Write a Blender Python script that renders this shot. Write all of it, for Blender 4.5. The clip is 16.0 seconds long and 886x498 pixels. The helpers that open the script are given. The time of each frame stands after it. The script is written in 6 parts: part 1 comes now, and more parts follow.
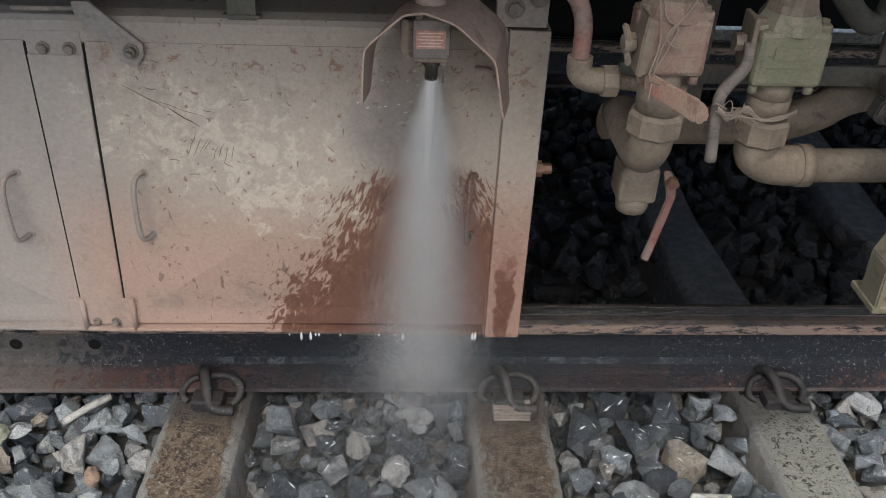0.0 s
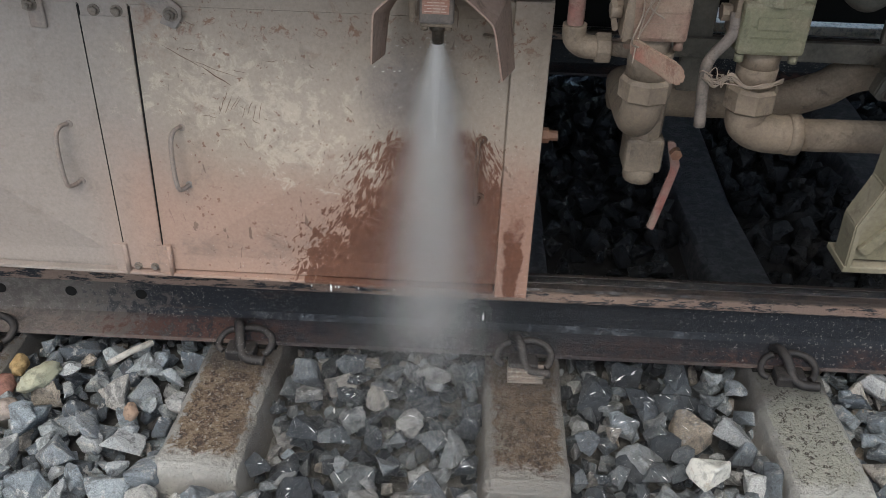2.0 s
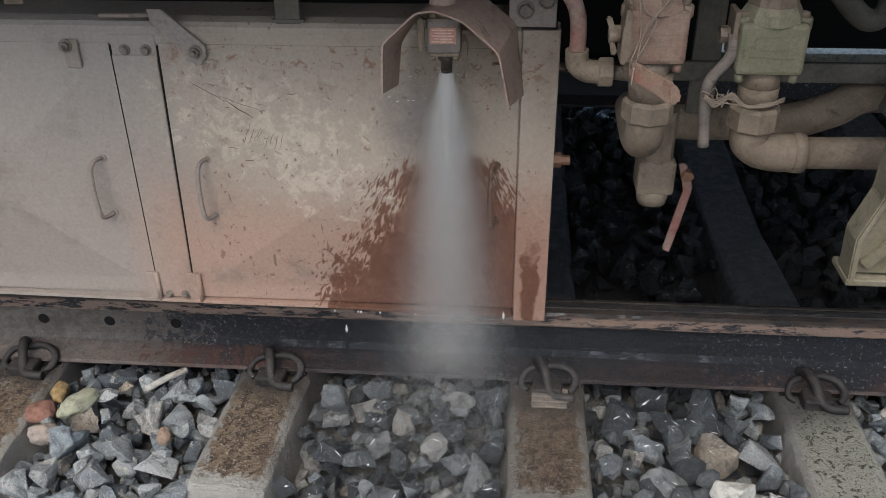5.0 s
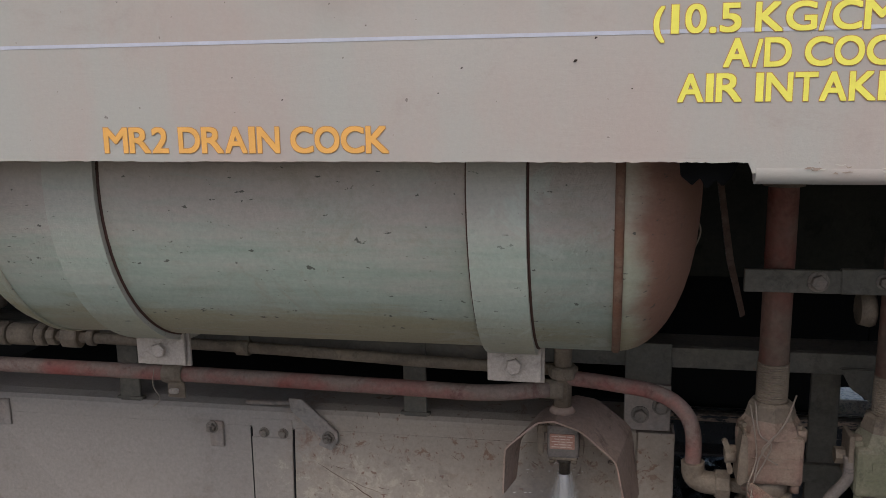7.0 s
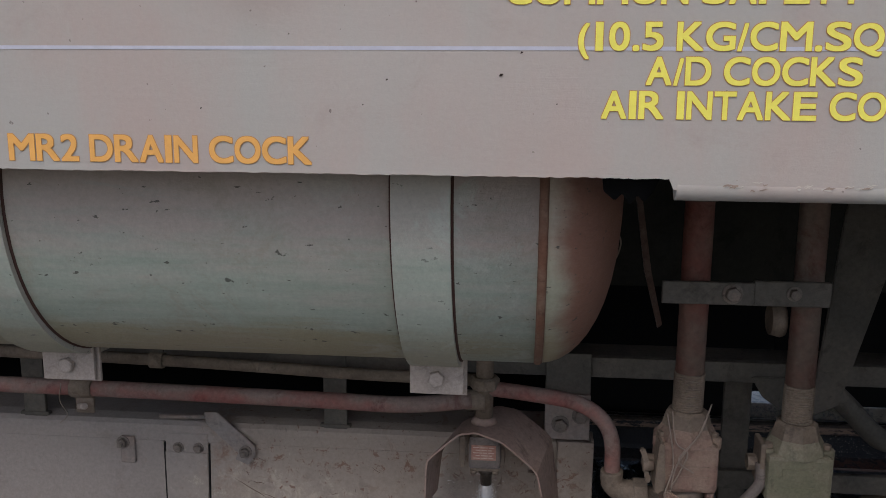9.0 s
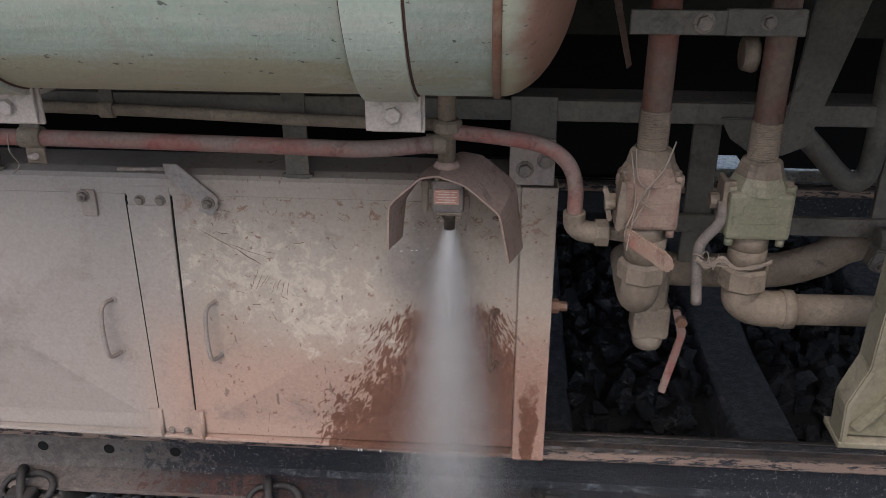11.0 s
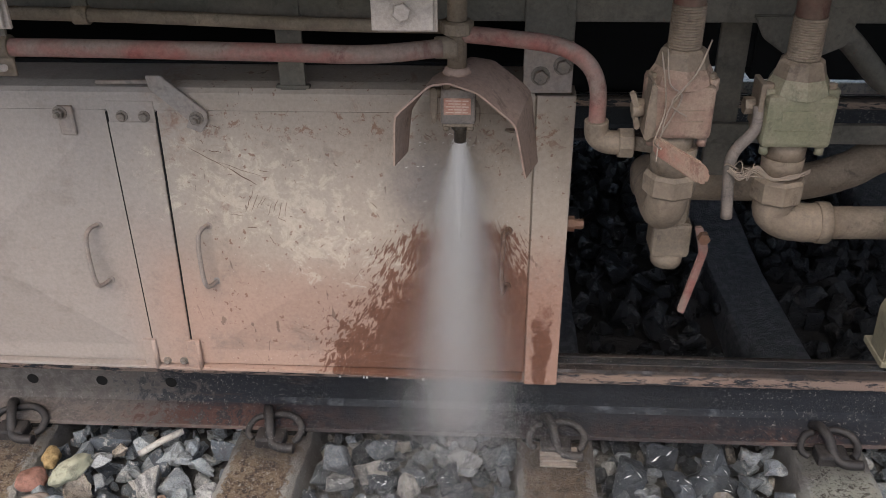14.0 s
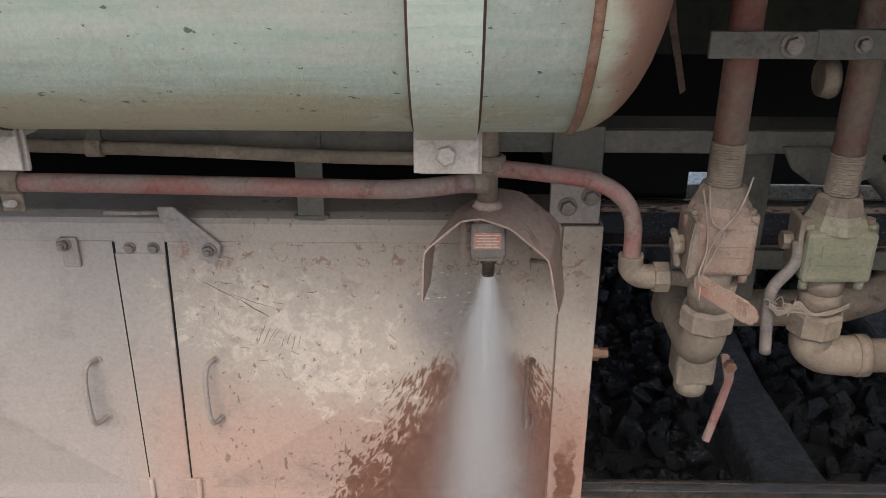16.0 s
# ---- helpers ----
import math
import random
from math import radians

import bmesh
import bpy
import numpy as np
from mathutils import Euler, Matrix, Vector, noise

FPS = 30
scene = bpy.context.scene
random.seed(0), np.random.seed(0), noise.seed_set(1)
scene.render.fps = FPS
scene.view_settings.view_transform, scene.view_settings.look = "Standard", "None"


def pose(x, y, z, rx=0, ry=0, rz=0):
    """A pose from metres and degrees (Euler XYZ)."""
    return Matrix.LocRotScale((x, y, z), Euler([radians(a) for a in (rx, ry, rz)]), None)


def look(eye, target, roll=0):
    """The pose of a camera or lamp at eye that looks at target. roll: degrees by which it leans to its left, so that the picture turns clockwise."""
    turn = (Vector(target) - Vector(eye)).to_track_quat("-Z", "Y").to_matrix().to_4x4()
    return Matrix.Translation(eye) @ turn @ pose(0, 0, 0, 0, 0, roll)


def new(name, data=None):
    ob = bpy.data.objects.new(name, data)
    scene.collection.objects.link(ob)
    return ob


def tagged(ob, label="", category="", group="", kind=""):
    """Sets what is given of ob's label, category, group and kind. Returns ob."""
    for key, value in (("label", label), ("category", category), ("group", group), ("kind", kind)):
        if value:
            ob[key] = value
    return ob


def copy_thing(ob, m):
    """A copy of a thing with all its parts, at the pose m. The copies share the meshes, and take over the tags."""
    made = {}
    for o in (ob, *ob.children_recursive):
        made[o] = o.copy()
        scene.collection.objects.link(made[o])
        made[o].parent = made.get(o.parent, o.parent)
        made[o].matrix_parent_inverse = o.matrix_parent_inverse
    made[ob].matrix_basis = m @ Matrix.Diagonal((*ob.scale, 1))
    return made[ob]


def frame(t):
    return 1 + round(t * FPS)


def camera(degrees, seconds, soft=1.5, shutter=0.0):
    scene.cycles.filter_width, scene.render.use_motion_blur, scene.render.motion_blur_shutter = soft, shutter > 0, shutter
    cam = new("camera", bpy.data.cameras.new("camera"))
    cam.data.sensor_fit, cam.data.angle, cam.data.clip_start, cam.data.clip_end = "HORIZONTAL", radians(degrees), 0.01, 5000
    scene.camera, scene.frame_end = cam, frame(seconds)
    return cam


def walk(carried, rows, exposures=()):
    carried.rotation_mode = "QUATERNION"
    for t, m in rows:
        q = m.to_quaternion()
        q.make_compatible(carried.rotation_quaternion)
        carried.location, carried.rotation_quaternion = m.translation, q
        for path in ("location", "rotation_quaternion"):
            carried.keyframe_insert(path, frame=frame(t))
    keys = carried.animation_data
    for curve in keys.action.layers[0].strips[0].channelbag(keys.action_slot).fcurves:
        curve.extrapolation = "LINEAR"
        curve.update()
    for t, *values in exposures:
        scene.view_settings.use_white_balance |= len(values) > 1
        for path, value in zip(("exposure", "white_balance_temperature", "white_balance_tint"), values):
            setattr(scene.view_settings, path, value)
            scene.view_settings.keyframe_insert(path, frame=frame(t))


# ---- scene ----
cam = camera(53.4, 16.0, soft=0.5)
PATH = [
    (0, (0.572, -1.279, 1.35), (0.696, 0.389, 0.255), 2.8),
    (0.5, (0.567, -1.308, 1.349), (0.675, 0.363, 0.255), 2.6),
    (1, (0.594, -1.326, 1.355), (0.656, 0.347, 0.26), 2.4),
    (1.5, (0.64, -1.363, 1.349), (0.648, 0.307, 0.249), 2.3),
    (2, (0.677, -1.404, 1.346), (0.643, 0.266, 0.246), 2.0),
    (2.5, (0.7, -1.433, 1.348), (0.632, 0.246, 0.263), 1.3),
    (3, (0.712, -1.448, 1.35), (0.623, 0.23, 0.265), 0.7),
    (3.2, (0.72, -1.449, 1.342), (0.631, 0.234, 0.266), 0.6),
    (5.3, (0.738, -1.452, 1.346), (0.588, 0.261, 0.325), -0.8),
    (5.5, (0.727, -1.464, 1.353), (0.596, 0.255, 0.339), -0.9),
    (6, (0.722, -1.466, 1.368), (0.578, 0.31, 0.46), -0.7),
    (6.5, (0.727, -1.457, 1.432), (0.480, 0.416, 0.773), -0.4),
    (6.8, (0.714, -1.472, 1.491), (0.381, 0.446, 1.034), -0.2),
    (7, (0.697, -1.481, 1.527), (0.326, 0.445, 1.132), -1.0),
    (7.5, (0.68, -1.489, 1.543), (0.228, 0.434, 1.231), -0.9),
    (8, (0.671, -1.481, 1.541), (0.255, 0.445, 1.2), -0.5),
    (8.5, (0.675, -1.466, 1.531), (0.355, 0.471, 1.147), -0.3),
    (9, (0.689, -1.469, 1.534), (0.501, 0.484, 1.149), 0.3),
    (9.5, (0.706, -1.467, 1.528), (0.603, 0.483, 1.096), 0.6),
    (10, (0.716, -1.462, 1.508), (0.624, 0.444, 0.909), 0.3),
    (10.2, (0.719, -1.456, 1.495), (0.616, 0.425, 0.824), 0.2),
    (12.3, (0.724, -1.439, 1.437), (0.566, 0.316, 0.49), 0.1),
    (12.5, (0.721, -1.438, 1.433), (0.565, 0.308, 0.471), 0.4),
    (13, (0.712, -1.44, 1.416), (0.561, 0.28, 0.407), 0.6),
    (13.5, (0.712, -1.419, 1.402), (0.566, 0.29, 0.373), 0.0),
    (14, (0.679, -1.359, 1.405), (0.575, 0.368, 0.401), -0.6),
    (14.5, (0.63, -1.304, 1.418), (0.592, 0.448, 0.455), -0.4),
    (15, (0.587, -1.285, 1.426), (0.581, 0.494, 0.513), -0.0),
    (15.5, (0.567, -1.282, 1.422), (0.572, 0.512, 0.537), 0.1),
    (16, (0.577, -1.282, 1.443), (0.556, 0.54, 0.618), 0.2),
]
# the phone's own exposure and white balance along the take
EXPOSURES = [(0.0, 1.16, 6250, 6), (3.2, 1.08, 6250, 5), (5.7, 1.02, 6350, 8), (6.5, 1.20, 6650, 10), (6.9, 0.62, 6400, 11), (7.1, 0.42, 6400, 11), (7.5, 0.28, 6300, 13), (8.0, 0.28, 6300, 15), (9.5, 0.32, 6100, 13), (10.0, 1.04, 5800, 12), (10.2, 1.10, 5900, 12), (12.3, 1.10, 6400, 12), (14.0, 1.28, 6500, 11), (15.0, 1.42, 6600, 10), (16.0, 1.55, 6500, 10)]
walk(cam, [(t, look(eye, target, roll)) for t, eye, target, roll in PATH], EXPOSURES)

# ---- world, sun, exposure ----
world = bpy.data.worlds.new("sky")
scene.world = world
world.use_nodes = True
wn = world.node_tree.nodes
sky = wn.new("ShaderNodeTexSky")
sky.sky_type = "NISHITA"
sky.sun_disc = False
sky.sun_elevation = radians(57)
sky.sun_rotation = radians(190)
sky.altitude = 100
sky.dust_density = 4.0
wn["Background"].inputs["Strength"].default_value = 0.12
world.node_tree.links.new(sky.outputs[0], wn["Background"].inputs["Color"])
sun_data = bpy.data.lights.new("sun", "SUN")
sun_data.energy, sun_data.angle, sun_data.color = 0.8, radians(40), (1.0, 0.97, 0.93)
sun = new("sun", sun_data)
sun.matrix_world = look((-1.0, -6.4, 10.0), (0.0, 0.0, 0.0))


# ---- materials ----
def mix_node(nt, a, b, fac):
    """Mixes two colours, each a socket or a tuple, by a socket or number."""
    n = nt.nodes.new("ShaderNodeMix")
    n.data_type = "RGBA"
    for socket, value in ((n.inputs[0], fac), (n.inputs[6], a), (n.inputs[7], b)):
        if hasattr(value, "is_output"):
            nt.links.new(value, socket)
        elif isinstance(value, tuple):
            socket.default_value = (*value, 1.0)
        else:
            socket.default_value = value
    return n.outputs[2]


def math_node(nt, op, a, b=0.0, c=0.0):
    n = nt.nodes.new("ShaderNodeMath")
    n.operation = op
    for socket, value in zip(n.inputs, (a, b, c)):
        if hasattr(value, "is_output"):
            nt.links.new(value, socket)
        else:
            socket.default_value = value
    return n.outputs[0]


def ramp(nt, value, lo, hi):
    """0 at lo, 1 at hi, smooth between."""
    n = nt.nodes.new("ShaderNodeMapRange")
    n.interpolation_type = "SMOOTHSTEP"
    nt.links.new(value, n.inputs[0])
    n.inputs[1].default_value, n.inputs[2].default_value = lo, hi
    return n.outputs[0]


def noise_node(nt, scale, detail=6.0, rough=0.6, stretch=(1, 1, 1), distort=0.0, world_space=True):
    m = nt.nodes.new("ShaderNodeMapping")
    m.inputs["Scale"].default_value = stretch
    if world_space:
        nt.links.new(nt.nodes.new("ShaderNodeNewGeometry").outputs["Position"], m.inputs[0])
    else:
        nt.links.new(nt.nodes.new("ShaderNodeTexCoord").outputs["Object"], m.inputs[0])
    n = nt.nodes.new("ShaderNodeTexNoise")
    nt.links.new(m.outputs[0], n.inputs["Vector"])
    n.inputs["Scale"].default_value, n.inputs["Detail"].default_value = scale, detail
    n.inputs["Roughness"].default_value, n.inputs["Distortion"].default_value = rough, distort
    return n.outputs[0]


def place_of(nt):
    """World x, y and z as three sockets."""
    n = nt.nodes.new("ShaderNodeSeparateXYZ")
    nt.links.new(nt.nodes.new("ShaderNodeNewGeometry").outputs["Position"], n.inputs[0])
    return n.outputs[0], n.outputs[1], n.outputs[2]


def blank(name):
    m = bpy.data.materials.new(name)
    m.use_nodes = True
    return m, m.node_tree, m.node_tree.nodes["Principled BSDF"]


def set_in(nt, bsdf, key, value):
    if hasattr(value, "is_output"):
        nt.links.new(value, bsdf.inputs[key])
    elif isinstance(value, tuple):
        bsdf.inputs[key].default_value = (*value, 1.0)
    else:
        bsdf.inputs[key].default_value = value


def relief(nt, bsdf, height, strength, distance=0.002, coat=False):
    b = nt.nodes.new("ShaderNodeBump")
    b.inputs["Strength"].default_value, b.inputs["Distance"].default_value = strength, distance
    nt.links.new(height, b.inputs["Height"])
    nt.links.new(b.outputs[0], bsdf.inputs["Normal"])
    if coat:
        nt.links.new(b.outputs[0], bsdf.inputs["Coat Normal"])


def dusty(name, paint, dust, rust=(0.16, 0.06, 0.035), amount=0.5, wear=0.3, rough=0.7, scale=9.0, bump=0.35, up=0.35, metal=0.0):
    """Old paint under dust: dust in patches and on what faces up, rust where the paint is gone."""
    m, nt, bsdf = blank(name)
    big = noise_node(nt, scale, 5, 0.6)
    fine = noise_node(nt, scale * 14, 6, 0.7)
    spots = noise_node(nt, scale * 5, 8, 0.75, distort=0.4)
    cover = ramp(nt, big, 0.35 + 0.3 * (0.5 - amount), 0.75 + 0.3 * (0.5 - amount))
    sep = nt.nodes.new("ShaderNodeSeparateXYZ")
    nt.links.new(nt.nodes.new("ShaderNodeNewGeometry").outputs["Normal"], sep.inputs[0])
    top = math_node(nt, "MULTIPLY", ramp(nt, sep.outputs[2], 0.0, 0.9), up)
    cover = math_node(nt, "MINIMUM", math_node(nt, "ADD", cover, top), 1.0)
    col = mix_node(nt, paint, dust, cover)
    col = mix_node(nt, col, rust, math_node(nt, "MULTIPLY", ramp(nt, spots, 0.66 - 0.1 * wear, 0.72 - 0.1 * wear), min(1.0, 0.35 + wear)))
    grain = mix_node(nt, (0.50, 0.50, 0.50), (1.45, 1.43, 1.40), fine)
    smear = noise_node(nt, scale * 2.2, 7, 0.75, distort=0.5)
    col = mix_node(nt, col, tuple(c * 0.45 for c in paint), math_node(nt, "MULTIPLY", ramp(nt, smear, 0.52, 0.68), 0.6))
    mul = nt.nodes.new("ShaderNodeMix")
    mul.data_type, mul.blend_type = "RGBA", "MULTIPLY"
    mul.inputs[0].default_value = 1.0
    nt.links.new(col, mul.inputs[6])
    nt.links.new(grain, mul.inputs[7])
    set_in(nt, bsdf, "Base Color", mul.outputs[2])
    set_in(nt, bsdf, "Roughness", math_node(nt, "ADD", math_node(nt, "MULTIPLY", cover, 0.2), rough - 0.1))
    set_in(nt, bsdf, "Metallic", metal)
    set_in(nt, bsdf, "Specular IOR Level", 0.3)
    relief(nt, bsdf, math_node(nt, "ADD", fine, math_node(nt, "MULTIPLY", spots, 1.5)), bump)
    return m


def flat(name, colour, rough=0.6, metal=0.0):
    m, nt, bsdf = blank(name)
    grain = noise_node(nt, 60, 5, 0.7)
    set_in(nt, bsdf, "Base Color", mix_node(nt, tuple(c * 0.8 for c in colour), tuple(min(1, c * 1.15) for c in colour), grain))
    set_in(nt, bsdf, "Roughness", rough)
    set_in(nt, bsdf, "Metallic", metal)
    set_in(nt, bsdf, "Specular IOR Level", 0.25)
    return m


DUST = (0.30, 0.235, 0.195)
M_GREY = dusty("dusty_grey_paint", (0.27, 0.245, 0.225), DUST, amount=0.5, wear=0.05)
M_FRAME = dusty("grimy_grey_frame", (0.100, 0.094, 0.079), (0.175, 0.152, 0.124), amount=0.5, wear=0.1)
# Near-black base puts the unlit underframe's shade into the colour.
M_DARK = flat("near_black_shade", (0.006, 0.006, 0.0065), 0.95)


def tank_paint(name, rusty=False, fresh=0.0):
    """Pale green paint: tan dust settled on the upper side, brown grime below, streaks along the shell."""
    m, nt, bsdf = blank(name)
    x, y, z = place_of(nt)
    sep = nt.nodes.new("ShaderNodeSeparateXYZ")
    nt.links.new(nt.nodes.new("ShaderNodeNewGeometry").outputs["Normal"], sep.inputs[0])
    big = noise_node(nt, 5, 6, 0.65, stretch=(0.6, 1, 1.8))
    streak = noise_node(nt, 16, 7, 0.7, stretch=(0.25, 1, 3.0))
    fine = noise_node(nt, 150, 6, 0.75)
    chips = noise_node(nt, 85, 4, 0.60, stretch=(0.7, 1, 1.2))
    wob = math_node(nt, "ADD", math_node(nt, "MULTIPLY", math_node(nt, "SUBTRACT", big, 0.5), 1.1), math_node(nt, "MULTIPLY", math_node(nt, "SUBTRACT", streak, 0.5), 0.6))
    up = math_node(nt, "ADD", sep.outputs[2], wob)
    col = mix_node(nt, (0.345, 0.405, 0.325), (0.435, 0.485, 0.400), ramp(nt, streak, 0.3, 0.7))
    col = mix_node(nt, col, (0.49, 0.405, 0.345), math_node(nt, "MULTIPLY", ramp(nt, up, -0.48, 0.05), 0.88))
    col = mix_node(nt, col, (0.365, 0.315, 0.195), math_node(nt, "MULTIPLY", ramp(nt, up, -0.50, -0.85), 0.85))
    rub = noise_node(nt, 11, 8, 0.7, distort=0.8)
    col = mix_node(nt, col, (0.50, 0.53, 0.45), math_node(nt, "MULTIPLY", math_node(nt, "MULTIPLY", ramp(nt, rub, 0.54, 0.62), ramp(nt, x, 0.35, 0.60)), 0.65))
    scuff = noise_node(nt, 9, 6, 0.7, stretch=(0.35, 1, 4.5), distort=0.5)
    col = mix_node(nt, col, (0.42, 0.42, 0.365), math_node(nt, "MULTIPLY", ramp(nt, scuff, 0.60, 0.70), 0.5))
    smear = noise_node(nt, 8, 8, 0.75, distort=0.6)
    col = mix_node(nt, col, (0.36, 0.305, 0.225), math_node(nt, "MULTIPLY", ramp(nt, smear, 0.53, 0.68), 0.45))
    if rusty:
        away = math_node(nt, "ADD", x, math_node(nt, "MULTIPLY", math_node(nt, "SUBTRACT", big, 0.5), 0.10))
        col = mix_node(nt, col, (0.36, 0.32, 0.21), 0.5)
        col = mix_node(nt, col, (0.24, 0.112, 0.075), math_node(nt, "MULTIPLY", ramp(nt, away, 0.715, 0.755), 0.92))
    col = mix_node(nt, col, (0.08, 0.075, 0.06), math_node(nt, "MULTIPLY", ramp(nt, chips, 0.665, 0.695), 0.85))
    col = mix_node(nt, col, (0.50, 0.555, 0.47), fresh)
    grain = mix_node(nt, (0.74, 0.74, 0.74), (1.24, 1.24, 1.24), fine)
    mul = nt.nodes.new("ShaderNodeMix")
    mul.data_type, mul.blend_type = "RGBA", "MULTIPLY"
    mul.inputs[0].default_value = 1.0
    nt.links.new(col, mul.inputs[6])
    nt.links.new(grain, mul.inputs[7])
    set_in(nt, bsdf, "Base Color", mul.outputs[2])
    set_in(nt, bsdf, "Roughness", 0.5)
    set_in(nt, bsdf, "Specular IOR Level", 0.4)
    relief(nt, bsdf, math_node(nt, "ADD", math_node(nt, "ADD", fine, streak), math_node(nt, "ADD", math_node(nt, "MULTIPLY", rub, 1.5), math_node(nt, "MULTIPLY", chips, 0.8))), 0.42, 0.0025)
    return m


M_TANK = tank_paint("pale_green_tank_paint")
M_STRAP = tank_paint("green_strap_paint", fresh=0.3)
M_RUSTWELD = dusty("rusty_weld", (0.19, 0.095, 0.06), (0.26, 0.18, 0.13), amount=0.4, wear=0.5, scale=20)
M_RUST_SHADE = flat("dark_rust_shade_line", (0.085, 0.045, 0.034), 0.8)
M_CAP = tank_paint("rust_brown_green_tank_end", True)


def skirt_paint():
    """Grey-green body paint with pinkish dust washed down it, rub marks and flecks."""
    m, nt, bsdf = blank("grey_green_skirt_paint")
    wash = noise_node(nt, 3.2, 6, 0.65, stretch=(1.6, 1, 0.5))
    cloud = noise_node(nt, 1.4, 4, 0.6)
    fine = noise_node(nt, 190, 6, 0.75)
    mark = noise_node(nt, 14, 7, 0.7, stretch=(0.35, 1, 1.6), distort=0.6)
    fleck = noise_node(nt, 95, 3, 0.5)
    col = mix_node(nt, (0.395, 0.382, 0.340), (0.420, 0.352, 0.308), ramp(nt, wash, 0.38, 0.66))
    col = mix_node(nt, col, (0.450, 0.438, 0.395), math_node(nt, "MULTIPLY", ramp(nt, cloud, 0.45, 0.7), 0.5))
    col = mix_node(nt, col, (0.29, 0.24, 0.205), math_node(nt, "MULTIPLY", ramp(nt, mark, 0.64, 0.76), 0.5))
    # rust bleeding down from the torn seam under the body side
    x, y, z = place_of(nt)
    far = math_node(nt, "MULTIPLY", math_node(nt, "ABSOLUTE", math_node(nt, "SUBTRACT", x, 0.42)), 0.28)
    seep = math_node(nt, "ADD", math_node(nt, "SUBTRACT", 1.640, z), math_node(nt, "ADD", far, math_node(nt, "MULTIPLY", math_node(nt, "SUBTRACT", wash, 0.5), 0.12)))
    col = mix_node(nt, col, (0.33, 0.235, 0.195), math_node(nt, "MULTIPLY", math_node(nt, "MULTIPLY", ramp(nt, seep, 0.075, 0.0), ramp(nt, z, 1.654, 1.648)), 0.6))
    rubs = noise_node(nt, 7, 8, 0.75, stretch=(0.8, 1, 1.2), distort=0.4)
    col = mix_node(nt, col, (0.335, 0.285, 0.245), math_node(nt, "MULTIPLY", ramp(nt, rubs, 0.54, 0.72), 0.45))
    col = mix_node(nt, col, (0.08, 0.06, 0.05), math_node(nt, "MULTIPLY", ramp(nt, fleck, 0.735, 0.755), 0.6))
    grain = mix_node(nt, (0.92, 0.92, 0.92), (1.07, 1.07, 1.07), fine)
    mul = nt.nodes.new("ShaderNodeMix")
    mul.data_type, mul.blend_type = "RGBA", "MULTIPLY"
    mul.inputs[0].default_value = 1.0
    nt.links.new(col, mul.inputs[6])
    nt.links.new(grain, mul.inputs[7])
    set_in(nt, bsdf, "Base Color", mul.outputs[2])
    set_in(nt, bsdf, "Roughness", 0.55)
    set_in(nt, bsdf, "Specular IOR Level", 0.3)
    relief(nt, bsdf, math_node(nt, "ADD", fine, math_node(nt, "MULTIPLY", mark, 2.0)), 0.15, 0.002)
    return m


M_SKIRT = skirt_paint()
M_RED = dusty("dusty_red_pipe_paint", (0.27, 0.085, 0.070), (0.25, 0.185, 0.155), amount=0.75, wear=0.1, scale=11)
M_PIPE = dusty("dusty_brown_pipe", (0.170, 0.132, 0.098), (0.275, 0.220, 0.165), amount=0.5, wear=0.2, scale=13)
M_PIPERED = dusty("red_brown_riser_pipe", (0.20, 0.060, 0.045), (0.185, 0.145, 0.115), amount=0.85, wear=0.1, scale=7)
M_VRED = dusty("pinkish_valve_body", (0.225, 0.135, 0.105), (0.29, 0.22, 0.165), amount=0.6, wear=0.15, scale=15)
M_VGREEN = dusty("green_grey_valve_body", (0.175, 0.172, 0.112), (0.265, 0.235, 0.170), amount=0.62, wear=0.12, scale=14)
M_HANDLE = dusty("dusty_red_lever", (0.34, 0.13, 0.100), (0.31, 0.225, 0.17), amount=0.95, wear=0.1, scale=20)
M_HOOD = dusty("brown_hood_sheet", (0.28, 0.190, 0.152), (0.36, 0.265, 0.215), amount=0.7, wear=0.1, scale=10)
M_LEVER = dusty("grimy_grey_handle", (0.15, 0.13, 0.115), (0.25, 0.205, 0.175), amount=0.5, wear=0.15, scale=20)
M_LUG = dusty("pale_dusty_lug", (0.42, 0.36, 0.31), (0.46, 0.40, 0.35), amount=0.5, wear=0.0, scale=15)
M_BOLT = dusty("dusty_steel_bolt", (0.17, 0.15, 0.13), (0.30, 0.25, 0.21), amount=0.5, wear=0.2, scale=40, metal=0.3)
M_OLIVE = dusty("olive_yellow_bracket", (0.145, 0.13, 0.085), (0.205, 0.18, 0.135), amount=0.5, wear=0.15, scale=10)
M_NOZZLE = dusty("dark_brass_nozzle", (0.06, 0.05, 0.04), (0.12, 0.10, 0.08), amount=0.4, wear=0.1, scale=40, rough=0.45, metal=0.5)
M_COPPER = dusty("copper_red_plate", (0.34, 0.17, 0.125), (0.42, 0.28, 0.22), amount=0.5, wear=0.0, scale=60, rough=0.5)


